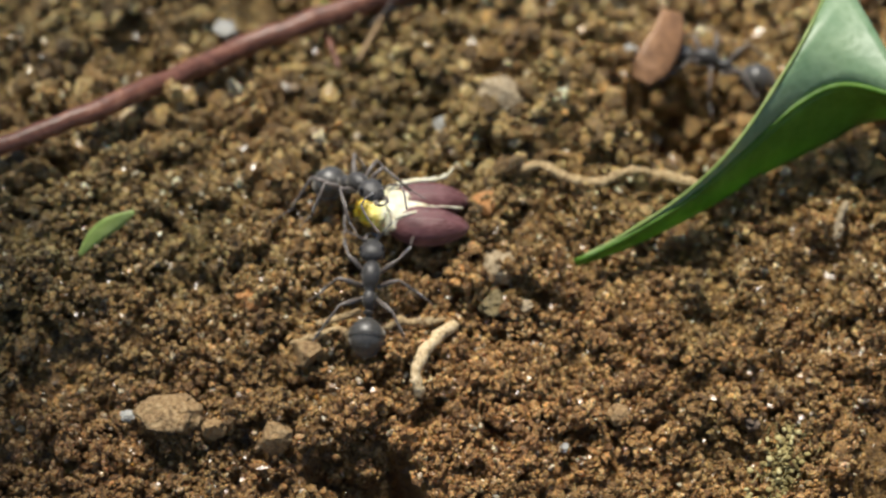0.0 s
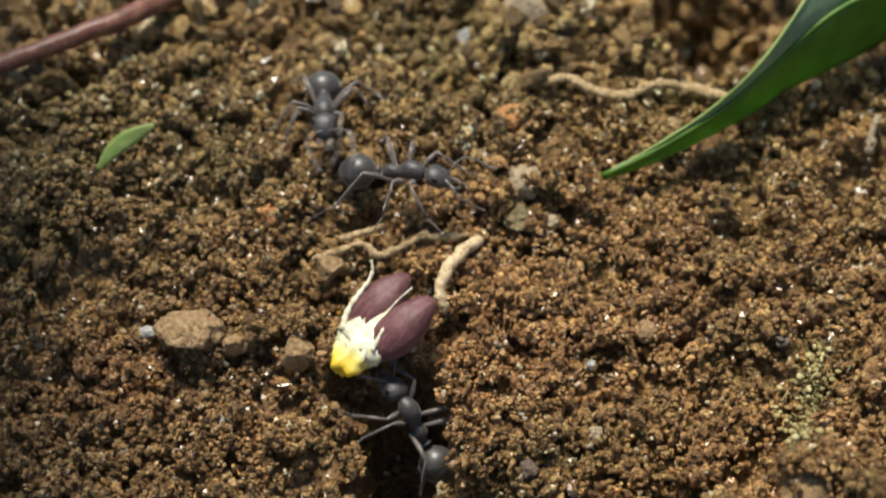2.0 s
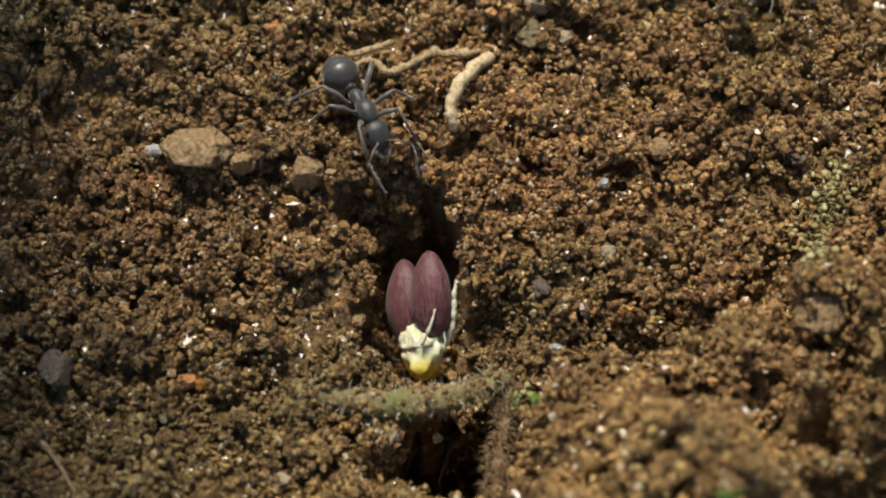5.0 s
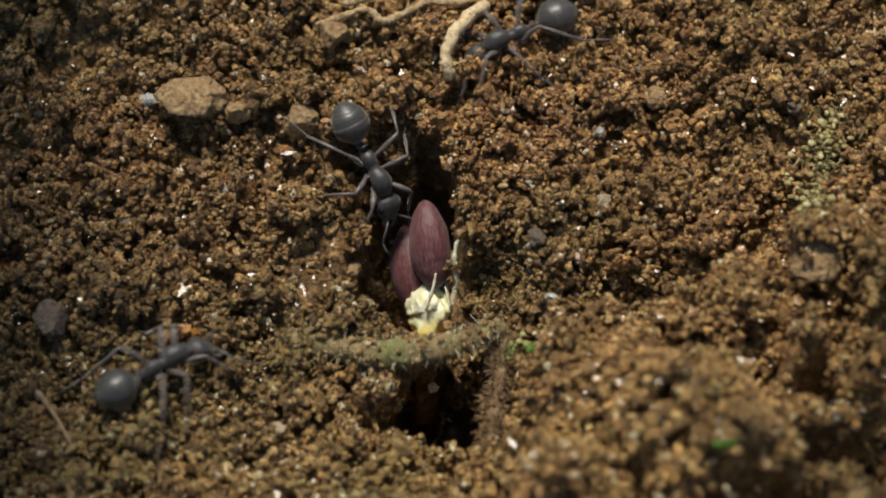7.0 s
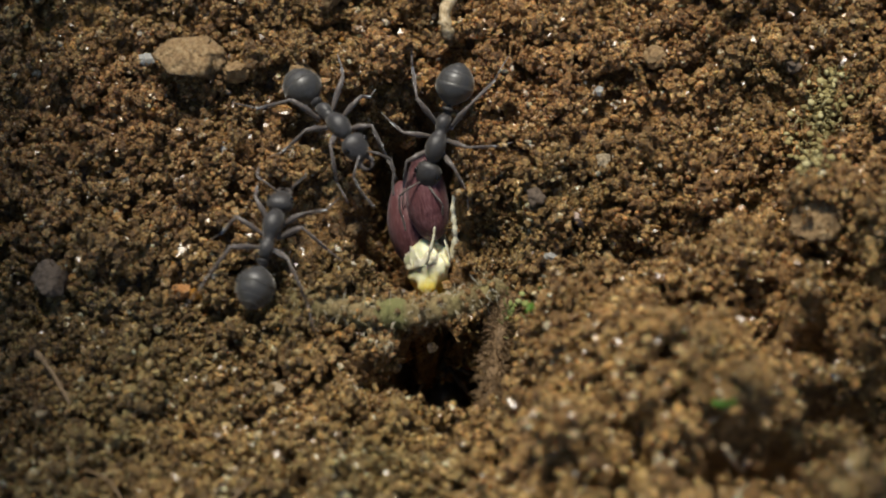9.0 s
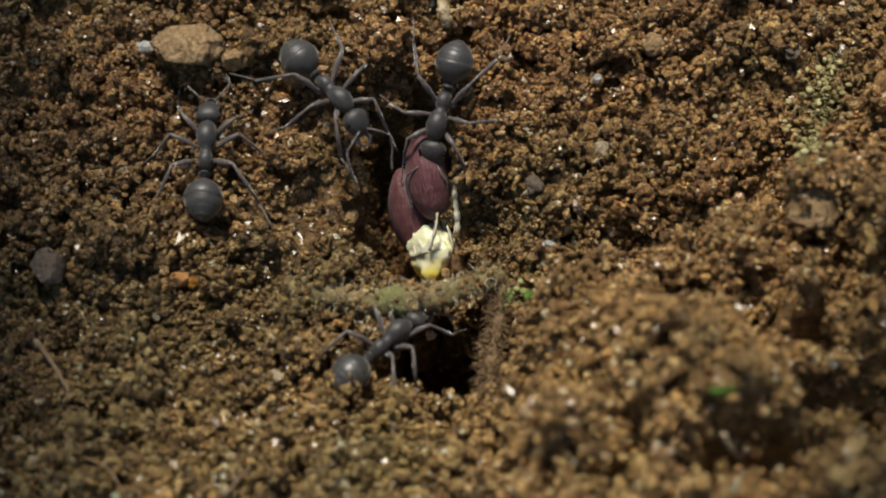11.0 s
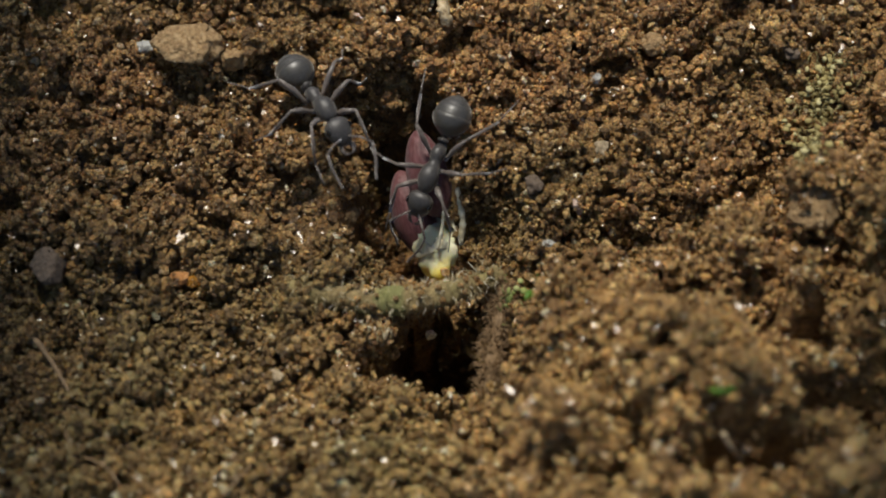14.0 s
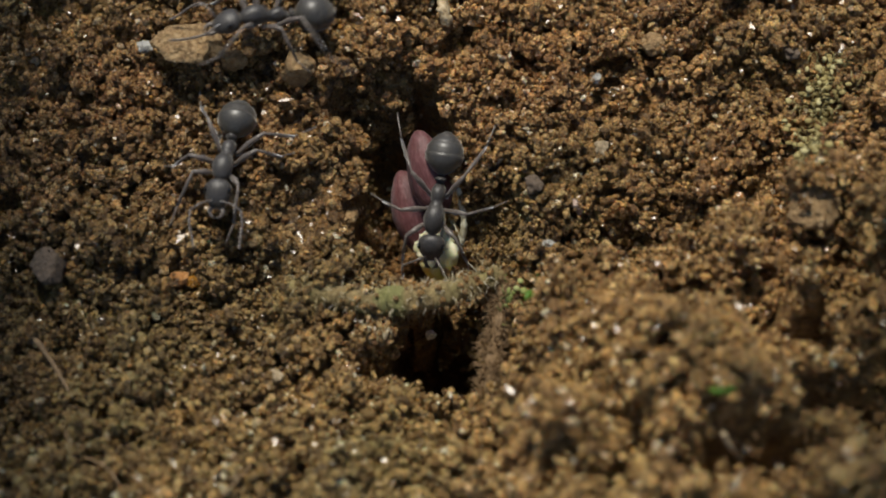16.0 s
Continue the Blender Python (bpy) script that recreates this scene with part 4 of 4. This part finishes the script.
        part("funiculus", bm, LIMB, feeler)
    for s in (-1, 1):
        limb(ant, "leg", [(s * 0.34, 0.80, 1.25), (s * 1.30, 1.55, 2.05), (s * 1.75, 2.75, 0.55), (s * 1.85, 3.80, 0.10)], (0.125, 0.085, 0.048))
        limb(ant, "leg", [(s * 0.38, 0.12, 1.15), (s * 1.75, 0.25, 2.15), (s * 2.75, -0.20, 0.55), (s * 3.45, -0.62, 0.08)], (0.12, 0.08, 0.048))
        limb(ant, "leg", [(s * 0.38, -0.55, 1.10), (s * 1.45, -1.55, 2.35), (s * 2.35, -3.10, 0.65), (s * 2.85, -4.45, 0.08)], (0.125, 0.085, 0.048))
    return ant


hauler = make_ant()
porter = copy_thing(hauler, here(0, 0, 0))
helper = copy_thing(hauler, here(0, 0, 0))
joiner = copy_thing(hauler, here(0, 0, 0))
scout = copy_thing(hauler, here(0, 0, 0))
tagged(hauler, "charcoal-grey ant dragging the seeds into the burrow")
tagged(porter, "charcoal-grey ant reaching down over the pit's edge")
tagged(helper, "charcoal-grey ant walking over the soil beside the seeds")
tagged(joiner, "charcoal-grey ant with a striped gaster, climbing into the pit")
tagged(scout, "charcoal-grey ant running over the soil by the burrow")


# ---- the pair of seeds; x runs from the oil body along the seeds ----
def make_seeds():
    pair = new("seed_pair")
    tagged(pair, "two maroon seeds joined by a yellow oil body", "seed")
    for s in (1, -1):
        bm = bmesh.new()
        bmesh.ops.create_uvsphere(bm, u_segments=32, v_segments=22, radius=1.0)
        for v in bm.verts:
            x, y, z = v.co.z, v.co.y, v.co.x
            blunt = 1.08 - 0.12 * x * x - 0.10 * x
            v.co = Vector((2.38 + 2.3 * x, s * (1.0 + 0.08 * x) + 1.10 * y * blunt, 0.95 * z * blunt))
            v.co += 0.06 * noise.noise_vector(v.co * 0.9 + Vector((s, 0, 0)))
            if abs(y) < 0.5 and z > 0:
                v.co.z -= 0.10 * math.exp(-(y / 0.16) ** 2)
        part("seed", bm, SEED, pair, "dusty streaked maroon seed")
    bm = lump(1.0, 21, 4, 0.35, 1.0, 0.12)
    for v in bm.verts:
        v.co = Vector((-0.15 + 1.52 * v.co.x, 1.52 * v.co.y * (0.88 + 0.2 * v.co.x), 0.98 * v.co.z))
    part("oil_body", bm, FLESH, pair, "fleshy yellow oil body")
    # torn white skin that reaches over the seeds
    rnd = random.Random(12)
    bm = bmesh.new()
    rows = 26
    for side in (1, -1):
        prev = None
        for i in range(rows):
            a = -1.35 + 2.7 * i / (rows - 1)
            y, z = 1.75 * math.sin(a), side * (0.92 * math.cos(a) + 0.02)
            reach = 1.60 + 1.05 * noise.noise(Vector((a * 2.6, side * 4, 1))) + 0.10 * rnd.uniform(-1, 1)
            if side < 0:
                y, reach = y * 0.80, 0.10 + 0.25 * reach + 0.16 * math.sin(9 * a)
            elif a > 0.8:
                reach *= 0.55
            elif abs(a) < 0.16:
                reach += 0.6
            strip = []
            for k in range(5):
                x = 0.1 + (reach + 0.1) * k / 4
                lift = 1.0 - 0.02 * k
                dip = 0.42 * math.exp(-(a / 0.22) ** 2) * min(1, k / 2)
                strip.append(bm.verts.new((x, y * lift * (1.0 + 0.03 * rnd.uniform(-1, 1)), (z * lift + side * 0.03) * (1 - dip * 0.6) + 0.05 * rnd.uniform(-1, 1))))
            if prev:
                for k in range(4):
                    bm.faces.new((prev[k], prev[k + 1], strip[k + 1], strip[k]))
            prev = strip
    bmesh.ops.recalc_face_normals(bm, faces=bm.faces)
    bmesh.ops.solidify(bm, geom=bm.faces[:], thickness=0.06)
    part("membrane", bm, MEMBRANE, pair, "torn white membrane")
    for n, pts in enumerate(([(0.2, 1.1, 0.72), (1.1, 1.6, 0.82), (2.0, 1.85, 0.80), (2.9, 2.0, 0.80), (3.5, 2.2, 0.98), (3.8, 2.5, 1.28)],
                             [(0.5, 0.0, 0.74), (1.4, 0.05, 0.66), (2.4, -0.04, 0.60), (3.4, 0.03, 0.55), (4.3, 0.02, 0.45)],
                             [(0.6, -1.2, 0.7), (1.3, -1.0, 0.90), (1.9, -0.8, 0.94)],
                             [(0.2, 1.1, -0.84), (0.9, 1.65, -0.80), (1.5, 1.90, -0.66), (2.0, 2.02, -0.56)],
                             [(0.1, -0.1, -0.88), (0.7, -0.2, -0.80), (1.25, -0.12, -0.72)])):
        bm = bmesh.new()
        l = smooth_line(pts, 5)
        tube(bm, l, [(0.17, 0.08, 0.12, 0.10, 0.07)[n] * (1 - 0.55 * i / len(l)) for i in range(len(l))], 7, 0.4, n)
        part("strand", bm, MEMBRANE, pair, "ragged white strand")
    return pair


seeds = make_seeds()


# ---- how everything moves ----
def frame_of(x, y, z, fx, fy, fz, roll=0.0):
    """The pose of a thing at a place in mm whose y axis points along (fx, fy, fz)."""
    f = Vector((fx, fy, fz)).normalized()
    r = f.cross(Vector((0, 0, 1))).normalized()
    u = r.cross(f)
    m = Matrix((r, f, u)).transposed().to_4x4()
    return Matrix.Translation(Vector((x, y, z)) * MM) @ m @ pose(0, 0, 0, 0, roll, 0)


# seconds, place of the ant in mm, the way it faces
HAULER = [
    (0.0, -2.41, 16.00, 7.50, 0.076, 0.851, 0.520),
    (0.5, -1.08, 14.91, 7.97, 0.053, 0.693, 0.719),
    (1.0, -0.90, 13.13, 7.31, 0.040, 0.701, 0.712),
    (1.5, -1.70, 10.95, 3.79, -0.356, 0.672, 0.650),
    (2.0, -2.07, 6.41, 1.09, -0.510, 0.492, 0.706),
    (2.5, -2.15, 3.44, -1.85, -0.526, 0.669, 0.526),
    (3.0, -2.34, 5.36, -4.86, -0.452, 0.685, 0.571),
    (3.5, -2.79, 6.07, -4.96, -0.465, 0.658, 0.592),
    (4.0, -2.90, 3.96, -4.93, -0.481, 0.327, 0.813),
    (5.0, -2.39, 1.06, -6.76, -0.554, 0.075, 0.829),
    (6.5, -1.13, 2.07, -10.36, -0.408, 0.414, 0.814),
    (8.0, -1.27, 2.32, -10.36, -0.340, 0.347, 0.874),
    (9.2, 0.06, 1.64, -9.54, 0.088, 0.272, 0.958),
    (10.4, -0.61, -4.27, -4.28, 0.778, 0.458, 0.430),
    (11.3, -3.24, -6.43, -0.87, 0.577, 0.795, -0.190),
    (11.5, -2.70, -6.80, -0.87, 0.556, 0.811, -0.183),
    (12.0, -1.80, -6.82, -0.92, 0.621, 0.765, -0.172),
    (12.3, -2.92, -6.65, -0.57, 0.268, 0.961, -0.074),
    (12.5, -4.12, -4.75, 0.18, -0.108, 0.977, 0.184),
    (12.7, -7.33, -0.84, 0.45, -0.340, 0.935, 0.104),
    (12.9, -11.90, -0.43, 0.85, -0.755, 0.626, 0.194),
    (13.1, -12.82, -0.09, 0.35, -0.738, 0.674, 0.021),
    (13.3, -14.78, -0.13, 0.12, -0.866, 0.472, -0.163),
    (13.5, -18.49, -0.45, 0.31, -0.728, 0.645, -0.232),
    (13.7, -22.51, -0.12, 0.87, -0.845, 0.533, -0.044),
    (14.0, -29.12, 0.43, 1.88, -0.914, 0.377, 0.152),
    (16.0, -39.05, 3.40, 2.73, -0.916, 0.351, 0.191),
]
PORTER = [
    (0.0, -0.34, 41.81, 8.92, -0.542, -0.829, -0.140),
    (0.5, -3.05, 31.53, 8.68, -0.372, -0.928, 0.013),
    (1.0, -7.68, 25.95, 8.68, -0.530, -0.848, -0.035),
    (1.5, -8.31, 24.47, 9.10, -0.530, -0.848, 0.011),
    (2.0, -6.25, 20.16, 9.36, 0.059, -0.971, 0.233),
    (2.5, -1.75, 17.65, 9.22, 0.791, -0.483, 0.375),
    (3.0, -1.83, 17.53, 9.20, 0.775, -0.508, 0.375),
    (3.5, -1.93, 17.48, 9.08, 0.796, -0.485, 0.363),
    (3.8, -3.86, 17.36, 9.00, 0.493, -0.819, 0.292),
    (4.0, -4.94, 16.50, 8.81, 0.267, -0.909, 0.319),
    (4.2, -4.93, 14.27, 8.34, 0.396, -0.877, 0.271),
    (5.0, -4.59, 10.54, 5.68, 0.435, -0.899, -0.051),
    (6.3, -4.47, 6.69, 2.56, 0.392, -0.482, -0.784),
    (6.5, -3.92, 5.68, 2.93, 0.357, -0.808, -0.469),
    (7.0, -4.30, 6.67, 2.51, 0.393, -0.514, -0.763),
    (7.5, -4.31, 5.03, 3.39, 0.609, -0.707, -0.361),
    (8.0, -5.58, 5.34, 3.80, 0.658, -0.708, -0.257),
    (8.5, -5.62, 5.27, 3.86, 0.730, -0.650, -0.211),
    (9.0, -5.73, 4.79, 4.15, 0.574, -0.812, -0.107),
    (9.2, -5.73, 4.81, 4.13, 0.574, -0.812, -0.108),
    (11.3, -5.75, 6.00, 4.12, 0.648, -0.726, -0.231),
    (11.5, -5.71, 5.91, 4.09, 0.659, -0.719, -0.221),
    (12.0, -5.58, 5.70, 4.14, 0.659, -0.729, -0.183),
    (12.5, -5.56, 5.42, 4.04, 0.615, -0.765, -0.191),
    (13.0, -5.50, 5.32, 3.59, 0.571, -0.749, -0.338),
    (13.5, -6.12, 4.53, 4.14, 0.370, -0.923, -0.106),
    (14.0, -6.17, 4.63, 4.45, 0.490, -0.872, -0.005),
    (14.5, -6.91, 4.20, 4.75, 0.327, -0.940, 0.101),
    (15.0, -6.82, 4.22, 4.64, 0.314, -0.947, 0.067),
    (15.3, -7.87, 4.04, 4.12, -0.012, -0.994, 0.105),
    (15.5, -9.38, 3.27, 4.40, -0.209, -0.947, 0.244),
    (15.8, -10.57, 2.26, 3.36, -0.223, -0.972, 0.074),
    (16.0, -10.79, 2.49, 2.85, -0.160, -0.983, -0.087),
]
HELPER = [
    (0.0, -3.09, 19.91, 10.21, 0.534, -0.706, 0.464),
    (0.5, -2.95, 19.46, 10.31, 0.566, -0.647, 0.511),
    (1.0, -2.21, 18.13, 10.32, 0.604, -0.486, 0.632),
    (1.5, -2.31, 18.31, 7.82, 0.996, 0.013, 0.089),
    (2.0, -1.76, 16.42, 8.22, 0.908, -0.370, 0.196),
    (2.5, 0.24, 17.55, 7.65, 0.998, 0.064, -0.006),
    (3.0, 0.42, 18.28, 7.02, 0.924, 0.280, -0.262),
    (3.5, 1.28, 17.45, 8.73, 0.874, -0.398, 0.279),
    (4.0, 2.66, 20.74, 9.48, 0.809, -0.425, 0.407),
    (4.2, 3.29, 21.91, 9.61, 0.809, -0.338, 0.481),
    (5.0, 7.95, 25.14, 8.85, 0.861, 0.507, 0.036),
    (7.0, 6.75, 41.74, 11.00, -0.007, 0.692, 0.722),
    (10.0, -1.57, 42.68, 8.64, -0.649, 0.721, 0.240),
    (14.8, -1.63, 14.01, 7.01, -0.338, -0.941, -0.031),
    (15.2, -2.68, 10.47, 6.28, -0.328, -0.937, 0.118),
    (15.5, -3.35, 9.85, 5.59, -0.429, -0.903, 0.007),
    (15.7, -5.41, 8.99, 6.46, -0.362, -0.825, 0.435),
    (15.8, -6.89, 9.68, 6.37, -0.645, -0.668, 0.372),
    (16.0, -9.21, 9.42, 5.56, -0.911, -0.373, 0.174),
]
JOINER = [
    (0.0, 17.42, 34.25, 7.41, -0.954, 0.254, 0.158),
    (0.5, 17.33, 34.33, 7.34, -0.951, 0.260, 0.166),
    (1.0, 17.37, 34.29, 7.45, -0.947, 0.268, 0.176),
    (2.0, 17.32, 35.87, 7.92, -0.951, 0.258, 0.168),
    (4.0, 17.52, 24.27, 9.06, -0.791, -0.582, 0.188),
    (5.6, 15.85, 15.74, 7.49, -0.642, -0.766, 0.016),
    (6.3, 13.49, 10.79, 7.43, -0.506, -0.809, 0.299),
    (6.5, 10.61, 12.47, 7.49, -0.793, -0.535, 0.293),
    (7.0, 3.67, 12.52, 5.06, -0.883, -0.335, -0.329),
    (7.5, 1.09, 8.87, 3.85, -0.673, -0.441, -0.593),
    (8.0, 0.40, 7.02, 3.39, -0.316, -0.723, -0.615),
    (8.5, 0.14, 5.72, 2.18, -0.188, -0.758, -0.625),
    (9.0, 0.04, 5.92, 2.73, -0.262, -0.742, -0.617),
    (9.2, 0.04, 5.88, 2.70, -0.262, -0.743, -0.616),
    (11.3, 0.15, 6.39, 3.04, -0.241, -0.744, -0.623),
    (11.5, 0.16, 6.21, 2.98, -0.247, -0.743, -0.622),
    (11.8, 0.19, 4.33, 2.22, -0.196, -0.748, -0.634),
    (12.0, 0.19, 3.59, 1.55, -0.163, -0.751, -0.640),
    (12.5, 0.19, 3.50, 1.31, -0.165, -0.748, -0.643),
    (13.0, 0.17, 4.13, 1.94, -0.230, -0.763, -0.605),
    (13.5, 0.13, 5.23, 2.53, -0.187, -0.754, -0.630),
    (14.0, -0.16, 3.74, 1.75, -0.327, -0.760, -0.561),
    (14.5, -0.39, 3.05, 1.05, -0.314, -0.769, -0.557),
    (15.0, -0.33, 2.56, 0.57, -0.269, -0.762, -0.589),
    (15.5, -0.20, 2.50, 0.46, -0.176, -0.760, -0.626),
    (16.0, -0.18, 2.38, 0.41, -0.144, -0.775, -0.615),
]
SCOUT = [
    (0.0, -40.14, 11.66, 5.55, 0.977, 0.054, 0.206),
    (6.0, -31.00, -9.50, 1.41, 0.975, 0.100, 0.200),
    (6.5, -23.30, -9.10, 1.20, 0.940, 0.250, 0.200),
    (6.6, -20.60, -8.70, 1.05, 0.920, 0.330, 0.150),
    (6.8, -17.30, -7.10, 0.60, 0.880, 0.450, 0.050),
    (7.0, -13.84, -4.97, -0.00, 0.807, 0.580, -0.111),
    (7.2, -11.49, -4.68, -0.11, 0.780, 0.556, -0.286),
    (7.5, -8.87, -4.34, 0.20, 0.863, 0.505, -0.015),
    (7.8, -6.69, -3.21, 1.00, 0.834, 0.456, 0.312),
    (8.0, -6.64, -2.93, 0.68, 0.797, 0.566, 0.211),
    (8.5, -6.47, -2.02, 0.91, 0.658, 0.707, 0.257),
    (9.0, -8.59, 0.11, 0.94, 0.261, 0.936, 0.235),
    (9.2, -9.79, 1.07, 0.98, 0.320, 0.922, 0.219),
    (10.3, -11.44, 2.87, 1.92, 0.074, 0.969, 0.237),
    (11.3, -12.54, 4.36, 2.43, -0.042, 0.973, 0.228),
    (11.5, -13.40, 4.66, 4.12, -0.131, 0.729, 0.672),
    (11.6, -14.27, 5.69, 3.06, -0.180, 0.939, 0.294),
    (11.8, -16.38, 11.25, 5.15, -0.248, 0.934, 0.257),
    (12.0, -17.94, 17.78, 8.49, -0.219, 0.927, 0.303),
    (13.0, -21.16, 27.24, 9.61, -0.177, 0.944, 0.277),
    (16.0, -29.43, 31.74, 8.73, -0.676, 0.711, 0.194),
]
# seconds, place of the oil body, the way the seeds point, roll
SEEDS = [
    (0.0, -1.79, 20.56, 9.19, 1.000, -0.011, -0.002, 0),
    (0.5, -1.22, 19.97, 9.07, 0.998, -0.062, -0.013, 0),
    (1.0, -1.45, 18.75, 8.57, 0.746, -0.611, 0.266, 0),
    (1.5, -2.71, 13.85, 7.13, 0.816, 0.514, 0.266, 10),
    (2.0, -4.29, 8.14, 4.88, 0.704, 0.521, 0.483, 0),
    (2.5, -3.99, 5.24, 3.23, 0.843, 0.389, 0.373, 65),
    (3.0, -3.89, 5.24, 3.23, 0.822, 0.424, 0.380, 72),
    (3.5, -3.75, 5.16, 3.00, 0.796, 0.464, 0.388, 72),
    (3.7, -2.69, 3.20, 1.27, 0.574, 0.645, 0.505, 120),
    (4.0, -2.58, 2.60, 0.86, 0.292, 0.754, 0.589, 160),
    (4.2, -2.33, 2.00, 0.40, 0.174, 0.776, 0.607, 150),
    (6.3, -0.95, 1.00, -2.31, -0.139, 0.780, 0.610, 118),
    (6.5, -0.93, 1.00, -2.32, -0.139, 0.780, 0.610, 118),
    (7.0, -0.89, 1.00, -2.28, -0.139, 0.780, 0.610, 118),
    (8.0, -0.88, 1.00, -2.47, -0.156, 0.778, 0.608, 118),
    (9.0, -0.87, 1.00, -1.80, -0.174, 0.776, 0.607, 118),
    (9.2, -0.86, 1.00, -1.65, -0.174, 0.776, 0.607, 118),
    (11.3, -0.59, 1.00, -1.70, -0.208, 0.771, 0.603, 118),
    (12.5, -0.41, 1.00, -1.79, -0.242, 0.765, 0.598, 118),
    (14.0, -0.29, 1.00, -1.69, -0.276, 0.757, 0.592, 118),
    (16.0, -0.23, 1.00, -1.69, -0.276, 0.757, 0.592, 118),
]


def stride(ant, rows, seed, reach=17.0, beat=0.24):
    """Swing the legs in two sets of three while the ant moves; feelers and head sway a little."""
    rnd = random.Random(seed)
    times = np.arange(0, 16.01, 0.1)
    kt = [r[0] for r in rows]
    px, py, pz = (np.interp(times, kt, [r[i] for r in rows]) for i in (1, 2, 3))
    speed = np.sqrt(np.gradient(px) ** 2 + np.gradient(py) ** 2 + np.gradient(pz) ** 2) / 0.1
    amp = reach * np.clip(speed / 5.0, 0.10, 1.0)
    turn = np.cumsum(2 * np.pi * 0.1 * (0.25 + np.clip(speed / 7.0, 0, 1) * 2.0))
    for child in ant.children:
        kind = child.name.split(".")[0]
        rest = child.matrix_basis.copy()
        if kind == "leg":
            s, y = math.copysign(1, rest.translation.x), rest.translation.y
            row = 0 if y > 0.0006 else (1 if y > -0.0002 else 2)
            off = math.pi * ((row + (s > 0)) % 2)
            lean = rnd.uniform(-11, 11)
            lift = rnd.uniform(-5, 5)
            keys = []
            for t, a, w in zip(times[::2], amp[::2], turn[::2]):
                keys.append((float(t), rest @ pose(0, 0, 0, 0, s * (lift - 0.4 * a * max(0, math.cos(w + off))), s * (lean + a * math.sin(w + off)))))
            walk(child, keys)
        elif kind == "head":
            walk(child, [(float(t), rest @ pose(0, 0, 0, 5 * math.sin(1.9 * t + seed), 0, 8 * math.sin(1.1 * t + 2 * seed))) for t in times[::4]])
            for feeler in child.children:
                if feeler.name.split(".")[0] == "antenna":
                    base = feeler.matrix_basis.copy()
                    s = math.copysign(1, base.translation.x)
                    walk(feeler, [(float(t), base @ pose(0, 0, 0, 14 * math.sin(3.1 * t + s + seed), 0, s * (-6 + 16 * math.sin(2.3 * t + 2 * s + seed)))) for t in times[::3]])


def motions():
    for n, (ant, rows) in enumerate(((hauler, HAULER), (porter, PORTER), (helper, HELPER), (joiner, JOINER), (scout, SCOUT))):
        walk(ant, [(r[0], frame_of(*r[1:])) for r in rows])
        stride(ant, rows, n + 1)
    walk(seeds, [(r[0], frame_of(*r[1:]) @ pose(0, 0, 0, 0, 0, 90)) for r in SEEDS])
    # the one seed is pulled up along the other
    walk(next(c for c in seeds.children if c.name == "seed"), [(t, here(x, 0, 0)) for t, x in ((0.0, 0.0), (4.2, 0.0), (6.3, 1.1), (9.2, 1.2), (11.3, 1.6), (16.0, 1.7))])


motions()
